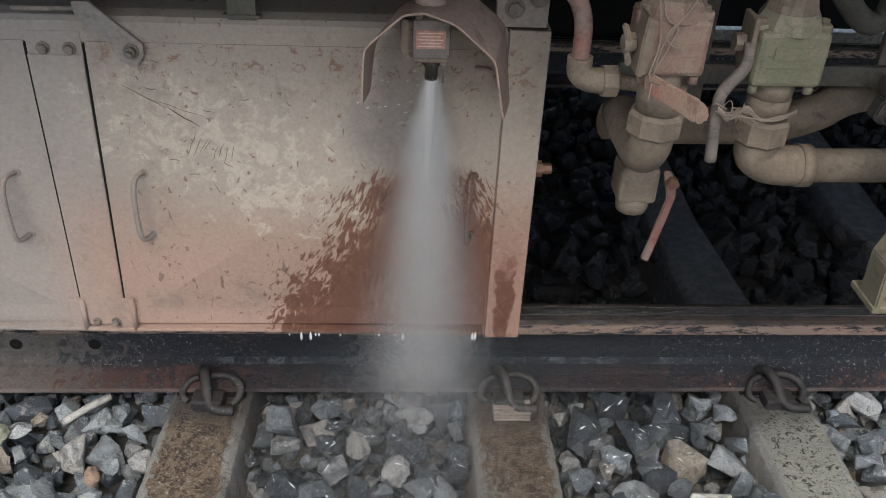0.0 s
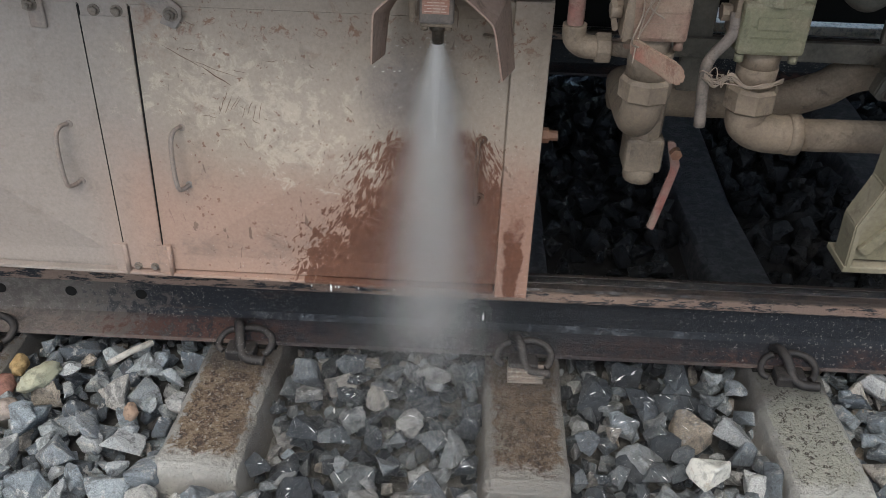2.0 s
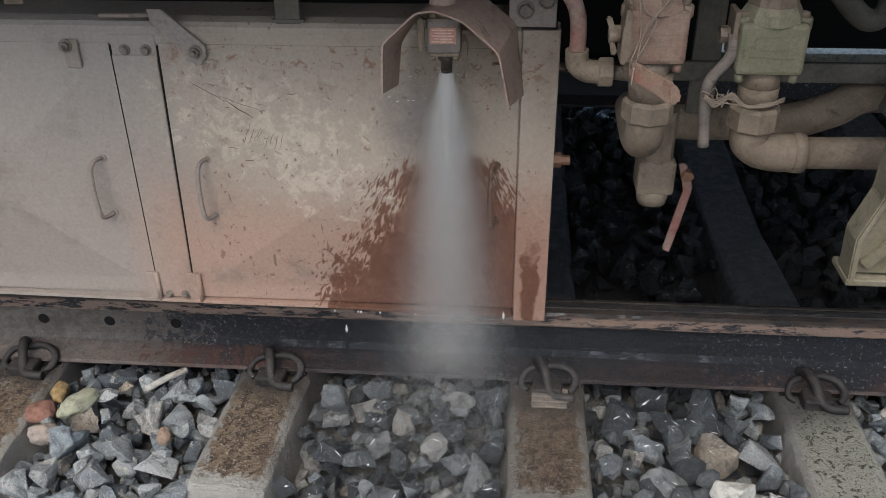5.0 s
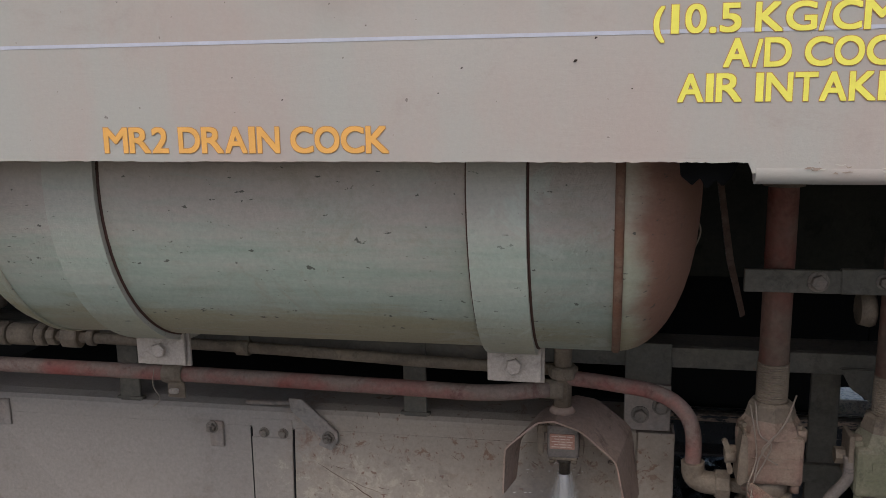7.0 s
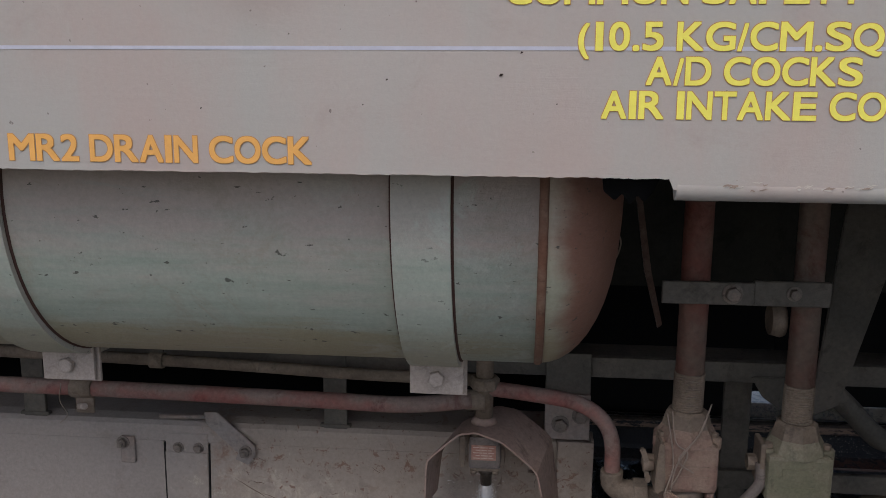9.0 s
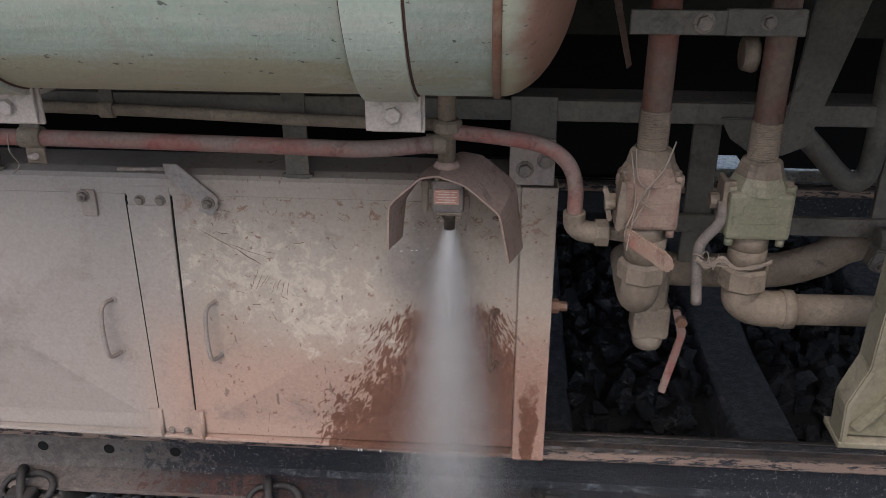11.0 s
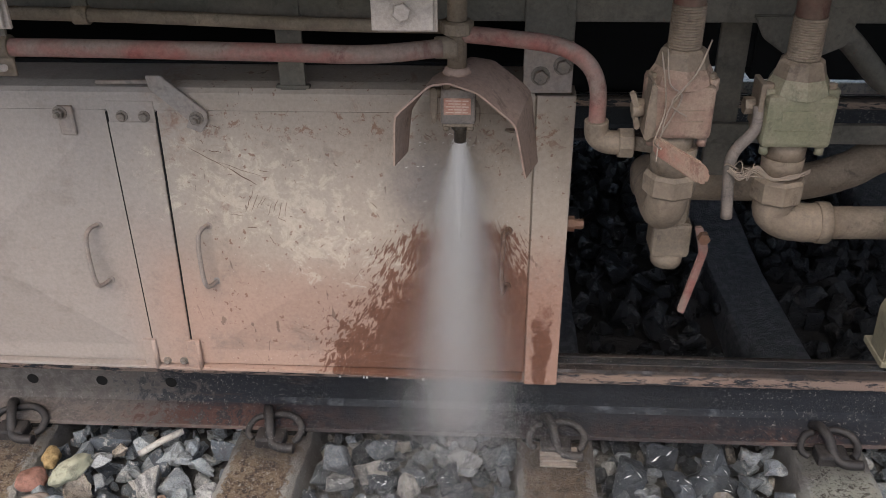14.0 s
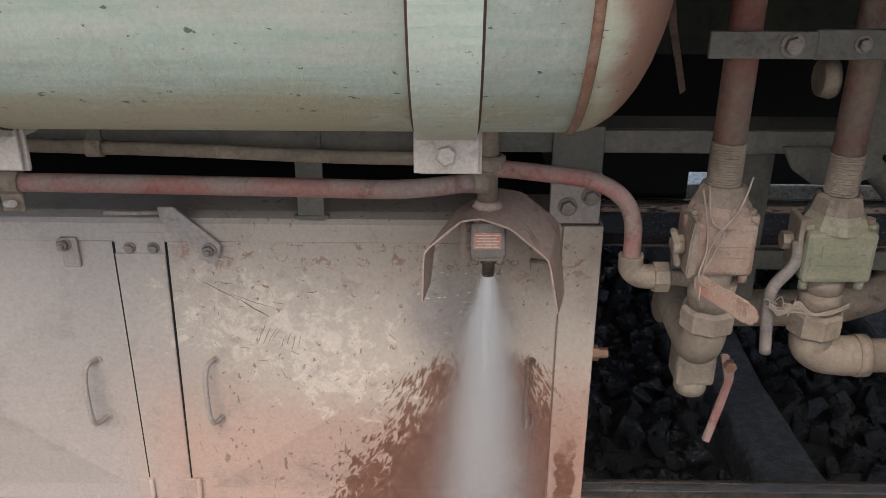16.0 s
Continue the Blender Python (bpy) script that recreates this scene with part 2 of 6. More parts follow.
M_YELLOW = flat("yellow_lettering", (0.88, 0.80, 0.13), 0.5)
M_ORANGE = flat("orange_lettering", (0.80, 0.42, 0.11), 0.5)
M_WHITELINE = flat("pale_blue_chalk_line", (0.50, 0.51, 0.57), 0.8)
M_OUTLINE = flat("orange_red_letter_edge", (0.52, 0.27, 0.10), 0.6)
M_BLACK = flat("black_gap", (0.012, 0.011, 0.010), 0.9)
M_WIRE = flat("dull_binding_wire", (0.30, 0.24, 0.19), 0.6, 0.3)
M_PALEBAR = flat("pale_plate_bar", (0.56, 0.42, 0.34), 0.6)
M_BEAM = dusty("black_green_beam", (0.020, 0.021, 0.017), (0.040, 0.039, 0.031), amount=0.5, wear=0.05, scale=6, rough=0.85)
M_WETRUST = dusty("wet_rusty_handle", (0.10, 0.055, 0.038), (0.17, 0.115, 0.085), amount=0.4, wear=0.4, scale=45, rough=0.4)


def door_material():
    """Dusty grey-pink door paint with a chipped pale patch, and wet rust-red where the jet soaks it."""
    m, nt, bsdf = blank("door_paint")
    x, y, z = place_of(nt)
    big = noise_node(nt, 4.0, 5, 0.6)
    fine = noise_node(nt, 150, 6, 0.7)
    mid = noise_node(nt, 30, 9, 0.78, distort=0.5)
    grey, pink, tan = (0.325, 0.284, 0.250), (0.378, 0.250, 0.192), (0.365, 0.300, 0.238)
    right = ramp(nt, x, 0.08, 0.20)
    low = ramp(nt, math_node(nt, "ADD", z, math_node(nt, "MULTIPLY", math_node(nt, "SUBTRACT", big, 0.5), 0.35)), 0.74, 0.47)
    col = mix_node(nt, grey, tan, math_node(nt, "MULTIPLY", right, 0.8))
    pinkness = math_node(nt, "MULTIPLY", low, math_node(nt, "ADD", math_node(nt, "MULTIPLY", ramp(nt, x, -0.05, 0.12), 0.85), 0.1))
    col = mix_node(nt, col, pink, pinkness)
    # chipped pale patch in the upper middle of the door
    dx = math_node(nt, "DIVIDE", math_node(nt, "SUBTRACT", x, 0.31), 0.25)
    dz = math_node(nt, "DIVIDE", math_node(nt, "SUBTRACT", z, math_node(nt, "SUBTRACT", 0.79, math_node(nt, "MULTIPLY", x, 0.27))), 0.13)
    d2 = math_node(nt, "ADD", math_node(nt, "MULTIPLY", dx, dx), math_node(nt, "MULTIPLY", dz, dz))
    patch = math_node(nt, "ADD", math_node(nt, "MULTIPLY", d2, 0.10), mid)
    soft = ramp(nt, d2, 1.6, 0.0)
    col = mix_node(nt, col, (0.42, 0.355, 0.285), math_node(nt, "MULTIPLY", soft, 0.55))
    col = mix_node(nt, col, (0.53, 0.455, 0.365), math_node(nt, "MULTIPLY", ramp(nt, patch, 0.55, 0.47), 0.62))
    # rust flecks, dark chips and short scratches
    fleck = noise_node(nt, 80, 4, 0.6)
    col = mix_node(nt, col, (0.19, 0.095, 0.065), math_node(nt, "MULTIPLY", math_node(nt, "MULTIPLY", ramp(nt, fleck, 0.64, 0.68), math_node(nt, "ADD", math_node(nt, "MULTIPLY", right, 0.8), 0.2)), 0.75))
    edge_rust = math_node(nt, "MULTIPLY", math_node(nt, "MULTIPLY", ramp(nt, z, 0.775, 0.845), ramp(nt, z, 0.880, 0.868)), right)
    crumbs = noise_node(nt, 46, 8, 0.75, distort=0.5)
    col = mix_node(nt, col, (0.20, 0.095, 0.06), math_node(nt, "MULTIPLY", math_node(nt, "MULTIPLY", ramp(nt, crumbs, 0.54, 0.60), edge_rust), 0.7))
    corner = math_node(nt, "MULTIPLY", ramp(nt, x, 0.200, 0.125), ramp(nt, z, 0.74, 0.84))
    col = mix_node(nt, col, (0.24, 0.115, 0.07), math_node(nt, "MULTIPLY", math_node(nt, "MULTIPLY", math_node(nt, "MULTIPLY", corner, right), ramp(nt, crumbs, 0.44, 0.56)), 0.7))
    blot = noise_node(nt, 13, 9, 0.75, distort=0.7)
    col = mix_node(nt, col, (0.25, 0.155, 0.115), math_node(nt, "MULTIPLY", math_node(nt, "MULTIPLY", ramp(nt, blot, 0.60, 0.68), right), 0.55))
    scr = noise_node(nt, 34, 3, 0.5, stretch=(1.0, 1.0, 0.35), distort=1.6)
    col = mix_node(nt, col, (0.13, 0.09, 0.07), math_node(nt, "MULTIPLY", math_node(nt, "MULTIPLY", ramp(nt, scr, 0.69, 0.71), right), 0.7))
    # soaked region below the nozzle; its border breaks up into runs that fan out from the jet
    jx, jz = math_node(nt, "SUBTRACT", x, 0.625), math_node(nt, "SUBTRACT", z, 0.86)
    ang = math_node(nt, "ARCTAN2", jx, math_node(nt, "MULTIPLY", jz, -1.0))
    rad = math_node(nt, "SQRT", math_node(nt, "ADD", math_node(nt, "MULTIPLY", jx, jx), math_node(nt, "MULTIPLY", jz, jz)))
    fan = nt.nodes.new("ShaderNodeCombineXYZ")
    nt.links.new(math_node(nt, "MULTIPLY", ang, 52.0), fan.inputs[0])
    nt.links.new(math_node(nt, "MULTIPLY", rad, 40.0), fan.inputs[1])
    runs = nt.nodes.new("ShaderNodeTexNoise")
    nt.links.new(fan.outputs[0], runs.inputs["Vector"])
    runs.inputs["Scale"].default_value, runs.inputs["Detail"].default_value, runs.inputs["Roughness"].default_value = 1.0, 6.0, 0.7
    runs.inputs["Distortion"].default_value = 0.6
    blobs = noise_node(nt, 16, 4, 0.6)
    half = math_node(nt, "ADD", 0.058, math_node(nt, "MULTIPLY", math_node(nt, "MAXIMUM", math_node(nt, "SUBTRACT", 0.70, z), 0.0), 0.58))
    side = math_node(nt, "SUBTRACT", math_node(nt, "ABSOLUTE", jx), half)
    edge = math_node(nt, "ADD", side, math_node(nt, "MULTIPLY", math_node(nt, "SUBTRACT", runs.outputs[0], 0.5), 0.50))
    edge = math_node(nt, "ADD", edge, math_node(nt, "MULTIPLY", math_node(nt, "SUBTRACT", blobs, 0.5), 0.22))
    edge = math_node(nt, "ADD", edge, math_node(nt, "MULTIPLY", ramp(nt, z, 0.64, 0.76), 0.25))
    wet = ramp(nt, edge, 0.010, -0.006)
    # the corner post stays dry but for one run down its middle
    run = math_node(nt, "ADD", math_node(nt, "ABSOLUTE", math_node(nt, "SUBTRACT", x, 0.781)), math_node(nt, "ADD", math_node(nt, "MULTIPLY", math_node(nt, "SUBTRACT", blobs, 0.5), 0.04), math_node(nt, "MULTIPLY", math_node(nt, "SUBTRACT", mid, 0.5), 0.05)))
    run = math_node(nt, "MULTIPLY", ramp(nt, run, 0.015, 0.011), ramp(nt, math_node(nt, "ADD", z, math_node(nt, "MULTIPLY", math_node(nt, "SUBTRACT", mid, 0.5), 0.35)), 0.52, 0.44))
    post = ramp(nt, x, 0.7495, 0.7515)
    wet = math_node(nt, "ADD", math_node(nt, "MULTIPLY", wet, math_node(nt, "SUBTRACT", 1.0, post)), math_node(nt, "MULTIPLY", run, post))
    deep = ramp(nt, edge, 0.0, -0.10)
    # the post's lower half is tinted by what runs off the door
    col = mix_node(nt, col, (0.27, 0.150, 0.108), math_node(nt, "MULTIPLY", math_node(nt, "MULTIPLY", post, ramp(nt, math_node(nt, "ADD", z, math_node(nt, "MULTIPLY", math_node(nt, "SUBTRACT", mid, 0.5), 0.3)), 0.66, 0.50)), 0.7))
    wetcol = mix_node(nt, (0.165, 0.074, 0.045), (0.090, 0.037, 0.024), math_node(nt, "ADD", math_node(nt, "MULTIPLY", deep, 0.45), math_node(nt, "MULTIPLY", ramp(nt, mid, 0.35, 0.65), 0.55)))
    col = mix_node(nt, col, wetcol, math_node(nt, "MULTIPLY", wet, 0.9))
    # grey sooty splash above the soaked part
    sx = math_node(nt, "DIVIDE", math_node(nt, "SUBTRACT", x, 0.590), 0.10)
    sz = math_node(nt, "DIVIDE", math_node(nt, "SUBTRACT", z, 0.735), 0.11)
    s2 = math_node(nt, "ADD", math_node(nt, "MULTIPLY", sx, sx), math_node(nt, "MULTIPLY", sz, sz))
    soot = ramp(nt, math_node(nt, "ADD", s2, math_node(nt, "MULTIPLY", mid, 1.4)), 1.9, 0.5)
    soot = math_node(nt, "MULTIPLY", soot, math_node(nt, "SUBTRACT", 1.0, wet))
    col = mix_node(nt, col, (0.17, 0.150, 0.140), math_node(nt, "MULTIPLY", soot, 0.85))
    smudge = noise_node(nt, 6.5, 6, 0.7)
    col = mix_node(nt, col, (0.20, 0.165, 0.14), math_node(nt, "MULTIPLY", math_node(nt, "MULTIPLY", ramp(nt, smudge, 0.52, 0.70), math_node(nt, "SUBTRACT", 1.0, wet)), 0.55))
    grain = mix_node(nt, (0.70, 0.70, 0.70), (1.28, 1.28, 1.28), fine)
    mul = nt.nodes.new("ShaderNodeMix")
    mul.data_type, mul.blend_type = "RGBA", "MULTIPLY"
    mul.inputs[0].default_value = 1.0
    nt.links.new(col, mul.inputs[6])
    nt.links.new(grain, mul.inputs[7])
    set_in(nt, bsdf, "Base Color", mul.outputs[2])
    set_in(nt, bsdf, "Roughness", math_node(nt, "SUBTRACT", 0.72, math_node(nt, "MULTIPLY", wet, 0.40)))
    set_in(nt, bsdf, "Specular IOR Level", 0.3)
    relief(nt, bsdf, math_node(nt, "ADD", math_node(nt, "MULTIPLY", mid, 1.6), math_node(nt, "ADD", fine, math_node(nt, "MULTIPLY", wet, 0.8))), 0.45)
    return m


M_DOOR = door_material()


def wet_area(nt):
    """1 where water from the jet keeps the track wet."""
    x, y, z = place_of(nt)
    n = noise_node(nt, 7, 4, 0.6)
    d = math_node(nt, "ABSOLUTE", math_node(nt, "SUBTRACT", x, 0.76))
    d = math_node(nt, "ADD", d, math_node(nt, "MULTIPLY", math_node(nt, "SUBTRACT", n, 0.5), 0.5))
    return ramp(nt, d, 0.66, 0.42)


def oil_shade_area(nt):
    """1 between the rails: oily grime and brake dust, plus shade put into the colour."""
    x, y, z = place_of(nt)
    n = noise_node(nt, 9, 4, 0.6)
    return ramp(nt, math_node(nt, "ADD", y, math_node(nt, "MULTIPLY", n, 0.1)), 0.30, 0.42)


def stone_material():
    m, nt, bsdf = blank("ballast_stone")
    info = nt.nodes.new("ShaderNodeObjectInfo").outputs["Random"]
    isle = nt.nodes.new("ShaderNodeNewGeometry").outputs["Random Per Island"]
    pick = math_node(nt, "FRACT", math_node(nt, "ADD", info, isle))
    cr = nt.nodes.new("ShaderNodeValToRGB")
    nt.links.new(pick, cr.inputs[0])
    e = cr.color_ramp.elements
    e[0].position, e[0].color = 0.0, (0.11, 0.125, 0.14, 1)
    e[1].position, e[1].color = 1.0, (0.58, 0.57, 0.53, 1)
    for p, c in ((0.2, (0.20, 0.225, 0.24, 1)), (0.4, (0.30, 0.335, 0.355, 1)), (0.55, (0.40, 0.425, 0.42, 1)), (0.7, (0.24, 0.265, 0.285, 1)), (0.8, (0.46, 0.475, 0.47, 1)), (0.88, (0.44, 0.36, 0.27, 1)), (0.94, (0.36, 0.42, 0.47, 1))):
        el = e.new(p)
        el.color = c
    grain = noise_node(nt, 42, 9, 0.75, distort=0.3)
    fine = noise_node(nt, 300, 5, 0.75)
    veins = noise_node(nt, 26, 7, 0.7, distort=1.5)
    col = mix_node(nt, cr.outputs[0], (0.58, 0.56, 0.52), math_node(nt, "MULTIPLY", ramp(nt, grain, 0.54, 0.62), 0.7))
    col = mix_node(nt, col, (0.10, 0.10, 0.10), math_node(nt, "MULTIPLY", ramp(nt, grain, 0.45, 0.37), 0.7))
    col = mix_node(nt, col, (0.33, 0.27, 0.20), math_node(nt, "MULTIPLY", ramp(nt, veins, 0.60, 0.70), 0.4))
    speck = mix_node(nt, (0.66, 0.66, 0.66), (1.32, 1.32, 1.32), ramp(nt, fine, 0.3, 0.7))
    mul = nt.nodes.new("ShaderNodeMix")
    mul.data_type, mul.blend_type = "RGBA", "MULTIPLY"
    mul.inputs[0].default_value = 1.0
    nt.links.new(col, mul.inputs[6])
    nt.links.new(speck, mul.inputs[7])
    col = mul.outputs[2]
    patch = noise_node(nt, 15, 6, 0.7, distort=1.0)
    col = mix_node(nt, col, (0.085, 0.085, 0.085), math_node(nt, "MULTIPLY", ramp(nt, patch, 0.52, 0.60), 0.6))
    wet, oil_shade = wet_area(nt), oil_shade_area(nt)
    film = ramp(nt, noise_node(nt, 30, 5, 0.65), 0.46, 0.58)
    col = mix_node(nt, col, (0.030, 0.033, 0.037), math_node(nt, "MULTIPLY", wet, math_node(nt, "ADD", math_node(nt, "MULTIPLY", ramp(nt, pick, 0.95, 0.25), 0.50), math_node(nt, "ADD", 0.40, math_node(nt, "MULTIPLY", film, 0.10)))))
    # Oily black, with the locomotive's shade added to the stone colour.
    col = mix_node(nt, col, (0.010, 0.011, 0.013), math_node(nt, "MULTIPLY", oil_shade, 0.95))
    set_in(nt, bsdf, "Base Color", col)
    shine = math_node(nt, "MAXIMUM", math_node(nt, "MULTIPLY", wet, 0.55), math_node(nt, "MULTIPLY", math_node(nt, "MULTIPLY", oil_shade, film), 0.62))
    set_in(nt, bsdf, "Roughness", math_node(nt, "SUBTRACT", 0.85, shine))
    set_in(nt, bsdf, "Specular IOR Level", math_node(nt, "SUBTRACT", 0.4, math_node(nt, "MULTIPLY", oil_shade, 0.12)))
    set_in(nt, bsdf, "Coat Weight", math_node(nt, "MULTIPLY", math_node(nt, "MULTIPLY", wet, film), 1.0))
    set_in(nt, bsdf, "Coat Roughness", 0.04)
    set_in(nt, bsdf, "Coat IOR", 1.6)
    relief(nt, bsdf, math_node(nt, "ADD", grain, math_node(nt, "ADD", math_node(nt, "MULTIPLY", fine, 0.25), math_node(nt, "MULTIPLY", patch, 1.2))), 1.0, 0.010, True)
    return m


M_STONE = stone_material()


def tinted_stone(name, colour):
    m, nt, bsdf = blank(name)
    grain = noise_node(nt, 60, 8, 0.7)
    stain = noise_node(nt, 24, 7, 0.72, distort=0.8)
    col = mix_node(nt, tuple(c * 0.55 for c in colour), colour, ramp(nt, grain, 0.34, 0.56))
    col = mix_node(nt, col, tuple(c * k for c, k in zip(colour, (0.62, 0.52, 0.42))), math_node(nt, "MULTIPLY", ramp(nt, stain, 0.54, 0.66), 0.6))
    set_in(nt, bsdf, "Base Color", col)
    set_in(nt, bsdf, "Roughness", 0.85)
    relief(nt, bsdf, math_node(nt, "ADD", grain, math_node(nt, "MULTIPLY", stain, 1.5)), 0.9, 0.007)
    return m


def concrete_material():
    m, nt, bsdf = blank("sleeper_concrete")
    big = noise_node(nt, 6, 7, 0.7)
    pits = noise_node(nt, 125, 5, 0.72, distort=0.8)
    mass = noise_node(nt, 34, 7, 0.70, distort=0.5)
    fine = noise_node(nt, 170, 7, 0.8, distort=0.5)
    x, y, z = place_of(nt)
    old = ramp(nt, x, 1.25, 1.05)
    col = mix_node(nt, (0.50, 0.49, 0.40), (0.33, 0.24, 0.155), math_node(nt, "MULTIPLY", old, ramp(nt, big, 0.30, 0.45)))
    col = mix_node(nt, col, (0.19, 0.12, 0.075), math_node(nt, "MULTIPLY", math_node(nt, "MULTIPLY", ramp(nt, mass, 0.46, 0.55), old), 0.9))
    col = mix_node(nt, col, (0.62, 0.57, 0.48), math_node(nt, "MULTIPLY", ramp(nt, pits, 0.45, 0.36), 0.85))
    col = mix_node(nt, col, (0.085, 0.065, 0.050), math_node(nt, "MULTIPLY", ramp(nt, math_node(nt, "ADD", pits, math_node(nt, "MULTIPLY", math_node(nt, "SUBTRACT", mass, 0.5), 0.6)), 0.55, 0.59), 0.92))
    # broken pale arrises along both edges
    obj = nt.nodes.new("ShaderNodeSeparateXYZ")
    nt.links.new(nt.nodes.new("ShaderNodeTexCoord").outputs["Object"], obj.inputs[0])
    rim = math_node(nt, "ADD", math_node(nt, "ABSOLUTE", obj.outputs[0]), math_node(nt, "MULTIPLY", math_node(nt, "SUBTRACT", mass, 0.5), 0.10))
    col = mix_node(nt, col, (0.56, 0.54, 0.49), math_node(nt, "MULTIPLY", ramp(nt, rim, 0.064, 0.076), 0.85))
    # worn pale end
    col = mix_node(nt, col, (0.68, 0.66, 0.60), math_node(nt, "MULTIPLY", ramp(nt, math_node(nt, "ADD", y, math_node(nt, "MULTIPLY", math_node(nt, "ADD", big, mass), 0.12)), -0.020, -0.045), 0.88))
    # paler on the beam's flank towards -x, in patches
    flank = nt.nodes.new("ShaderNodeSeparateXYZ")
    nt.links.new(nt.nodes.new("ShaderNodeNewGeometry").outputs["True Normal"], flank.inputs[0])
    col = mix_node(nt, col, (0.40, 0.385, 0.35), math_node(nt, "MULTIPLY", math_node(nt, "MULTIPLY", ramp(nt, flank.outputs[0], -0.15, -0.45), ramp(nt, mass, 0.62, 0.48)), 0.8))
    col = mix_node(nt, col, (0.16, 0.13, 0.10), math_node(nt, "MULTIPLY", ramp(nt, fine, 0.58, 0.66), 0.7))
    # grease round the rail seat
    grease = math_node(nt, "MULTIPLY", ramp(nt, math_node(nt, "ADD", y, math_node(nt, "MULTIPLY", big, 0.16)), 0.13, 0.22), ramp(nt, y, 0.5, 0.4))
    col = mix_node(nt, col, (0.060, 0.052, 0.046), math_node(nt, "MULTIPLY", grease, 0.75))
    wet, oil_shade = wet_area(nt), oil_shade_area(nt)
    col = mix_node(nt, col, (0.085, 0.056, 0.038), math_node(nt, "MULTIPLY", wet, 0.45))
    # Oily blue-grey concrete, partly standing for shade under the locomotive.
    col = mix_node(nt, col, mix_node(nt, (0.060, 0.070, 0.088), (0.17, 0.18, 0.195), ramp(nt, mass, 0.42, 0.64)), math_node(nt, "MULTIPLY", oil_shade, 0.94))
    set_in(nt, bsdf, "Base Color", col)
    set_in(nt, bsdf, "Roughness", math_node(nt, "SUBTRACT", 0.88, math_node(nt, "MULTIPLY", math_node(nt, "MAXIMUM", wet, oil_shade), 0.38)))
    relief(nt, bsdf, math_node(nt, "ADD", math_node(nt, "MULTIPLY", pits, -1.2), math_node(nt, "ADD", math_node(nt, "MULTIPLY", mass, 1.6), math_node(nt, "MULTIPLY", fine, 0.4))), 1.0, 0.016)
    return m


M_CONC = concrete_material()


def rail_material():
    m, nt, bsdf = blank("rail_steel")
    x, y, z = place_of(nt)
    big = noise_node(nt, 5, 7, 0.7, stretch=(0.6, 1, 3))
    fine = noise_node(nt, 95, 9, 0.8)
    flake = noise_node(nt, 30, 8, 0.75, stretch=(0.5, 1, 2.2))
    col = mix_node(nt, (0.026, 0.028, 0.033), (0.085, 0.054, 0.044), ramp(nt, big, 0.60, 0.70))
    col = mix_node(nt, col, (0.30, 0.27, 0.24), math_node(nt, "MULTIPLY", ramp(nt, fine, 0.575, 0.61), 0.9))
    crust = noise_node(nt, 38, 9, 0.78, distort=0.4)
    col = mix_node(nt, col, (0.14, 0.125, 0.115), math_node(nt, "MULTIPLY", ramp(nt, crust, 0.58, 0.64), 0.45))
    col = mix_node(nt, col, (0.015, 0.015, 0.017), math_node(nt, "MULTIPLY", ramp(nt, crust, 0.46, 0.38), 0.7))
    # rusty pale side of the head, flaked with black
    head = math_node(nt, "MULTIPLY", ramp(nt, z, 0.124, 0.134), ramp(nt, flake, 0.56, 0.49))
    col = mix_node(nt, col, mix_node(nt, (0.36, 0.225, 0.165), (0.30, 0.235, 0.19), big), math_node(nt, "MULTIPLY", head, 0.9))
    # red-brown foot
    foot = math_node(nt, "MULTIPLY", ramp(nt, z, 0.040, 0.026), ramp(nt, big, 0.38, 0.55))
    col = mix_node(nt, col, (0.115, 0.056, 0.042), math_node(nt, "MULTIPLY", math_node(nt, "MULTIPLY", foot, ramp(nt, crust, 0.43, 0.53)), 0.8))
    lip = math_node(nt, "MULTIPLY", ramp(nt, z, 0.0175, 0.0155), ramp(nt, flake, 0.66, 0.5))
    col = mix_node(nt, col, (0.19, 0.145, 0.12), math_node(nt, "MULTIPLY", lip, 0.6))
    dry = ramp(nt, math_node(nt, "ADD", x, math_node(nt, "MULTIPLY", math_node(nt, "SUBTRACT", crust, 0.5), 1.4)), 0.02, -0.22)
    col = mix_node(nt, col, mix_node(nt, (0.20, 0.165, 0.14), (0.31, 0.275, 0.235), ramp(nt, crust, 0.42, 0.62)), math_node(nt, "MULTIPLY", math_node(nt, "MULTIPLY", dry, ramp(nt, z, 0.135, 0.120)), 0.6))
    wet = wet_area(nt)
    col = mix_node(nt, col, (0.020, 0.021, 0.024), math_node(nt, "MULTIPLY", math_node(nt, "MULTIPLY", wet, ramp(nt, z, 0.136, 0.128)), 0.7))
    set_in(nt, bsdf, "Coat Weight", math_node(nt, "MULTIPLY", math_node(nt, "MULTIPLY", wet, ramp(nt, crust, 0.50, 0.58)), 0.8))
    set_in(nt, bsdf, "Coat Roughness", 0.12)
    top = ramp(nt, z, 0.1772, 0.1776)
    col = mix_node(nt, col, (0.36, 0.34, 0.33), top)
    dull = math_node(nt, "MULTIPLY", ramp(nt, z, 0.160, 0.170), math_node(nt, "SUBTRACT", 1.0, top))
    col = mix_node(nt, col, (0.035, 0.028, 0.024), math_node(nt, "MULTIPLY", dull, 0.9))
    set_in(nt, bsdf, "Base Color", col)
    set_in(nt, bsdf, "Metallic", math_node(nt, "MULTIPLY", top, 0.9))
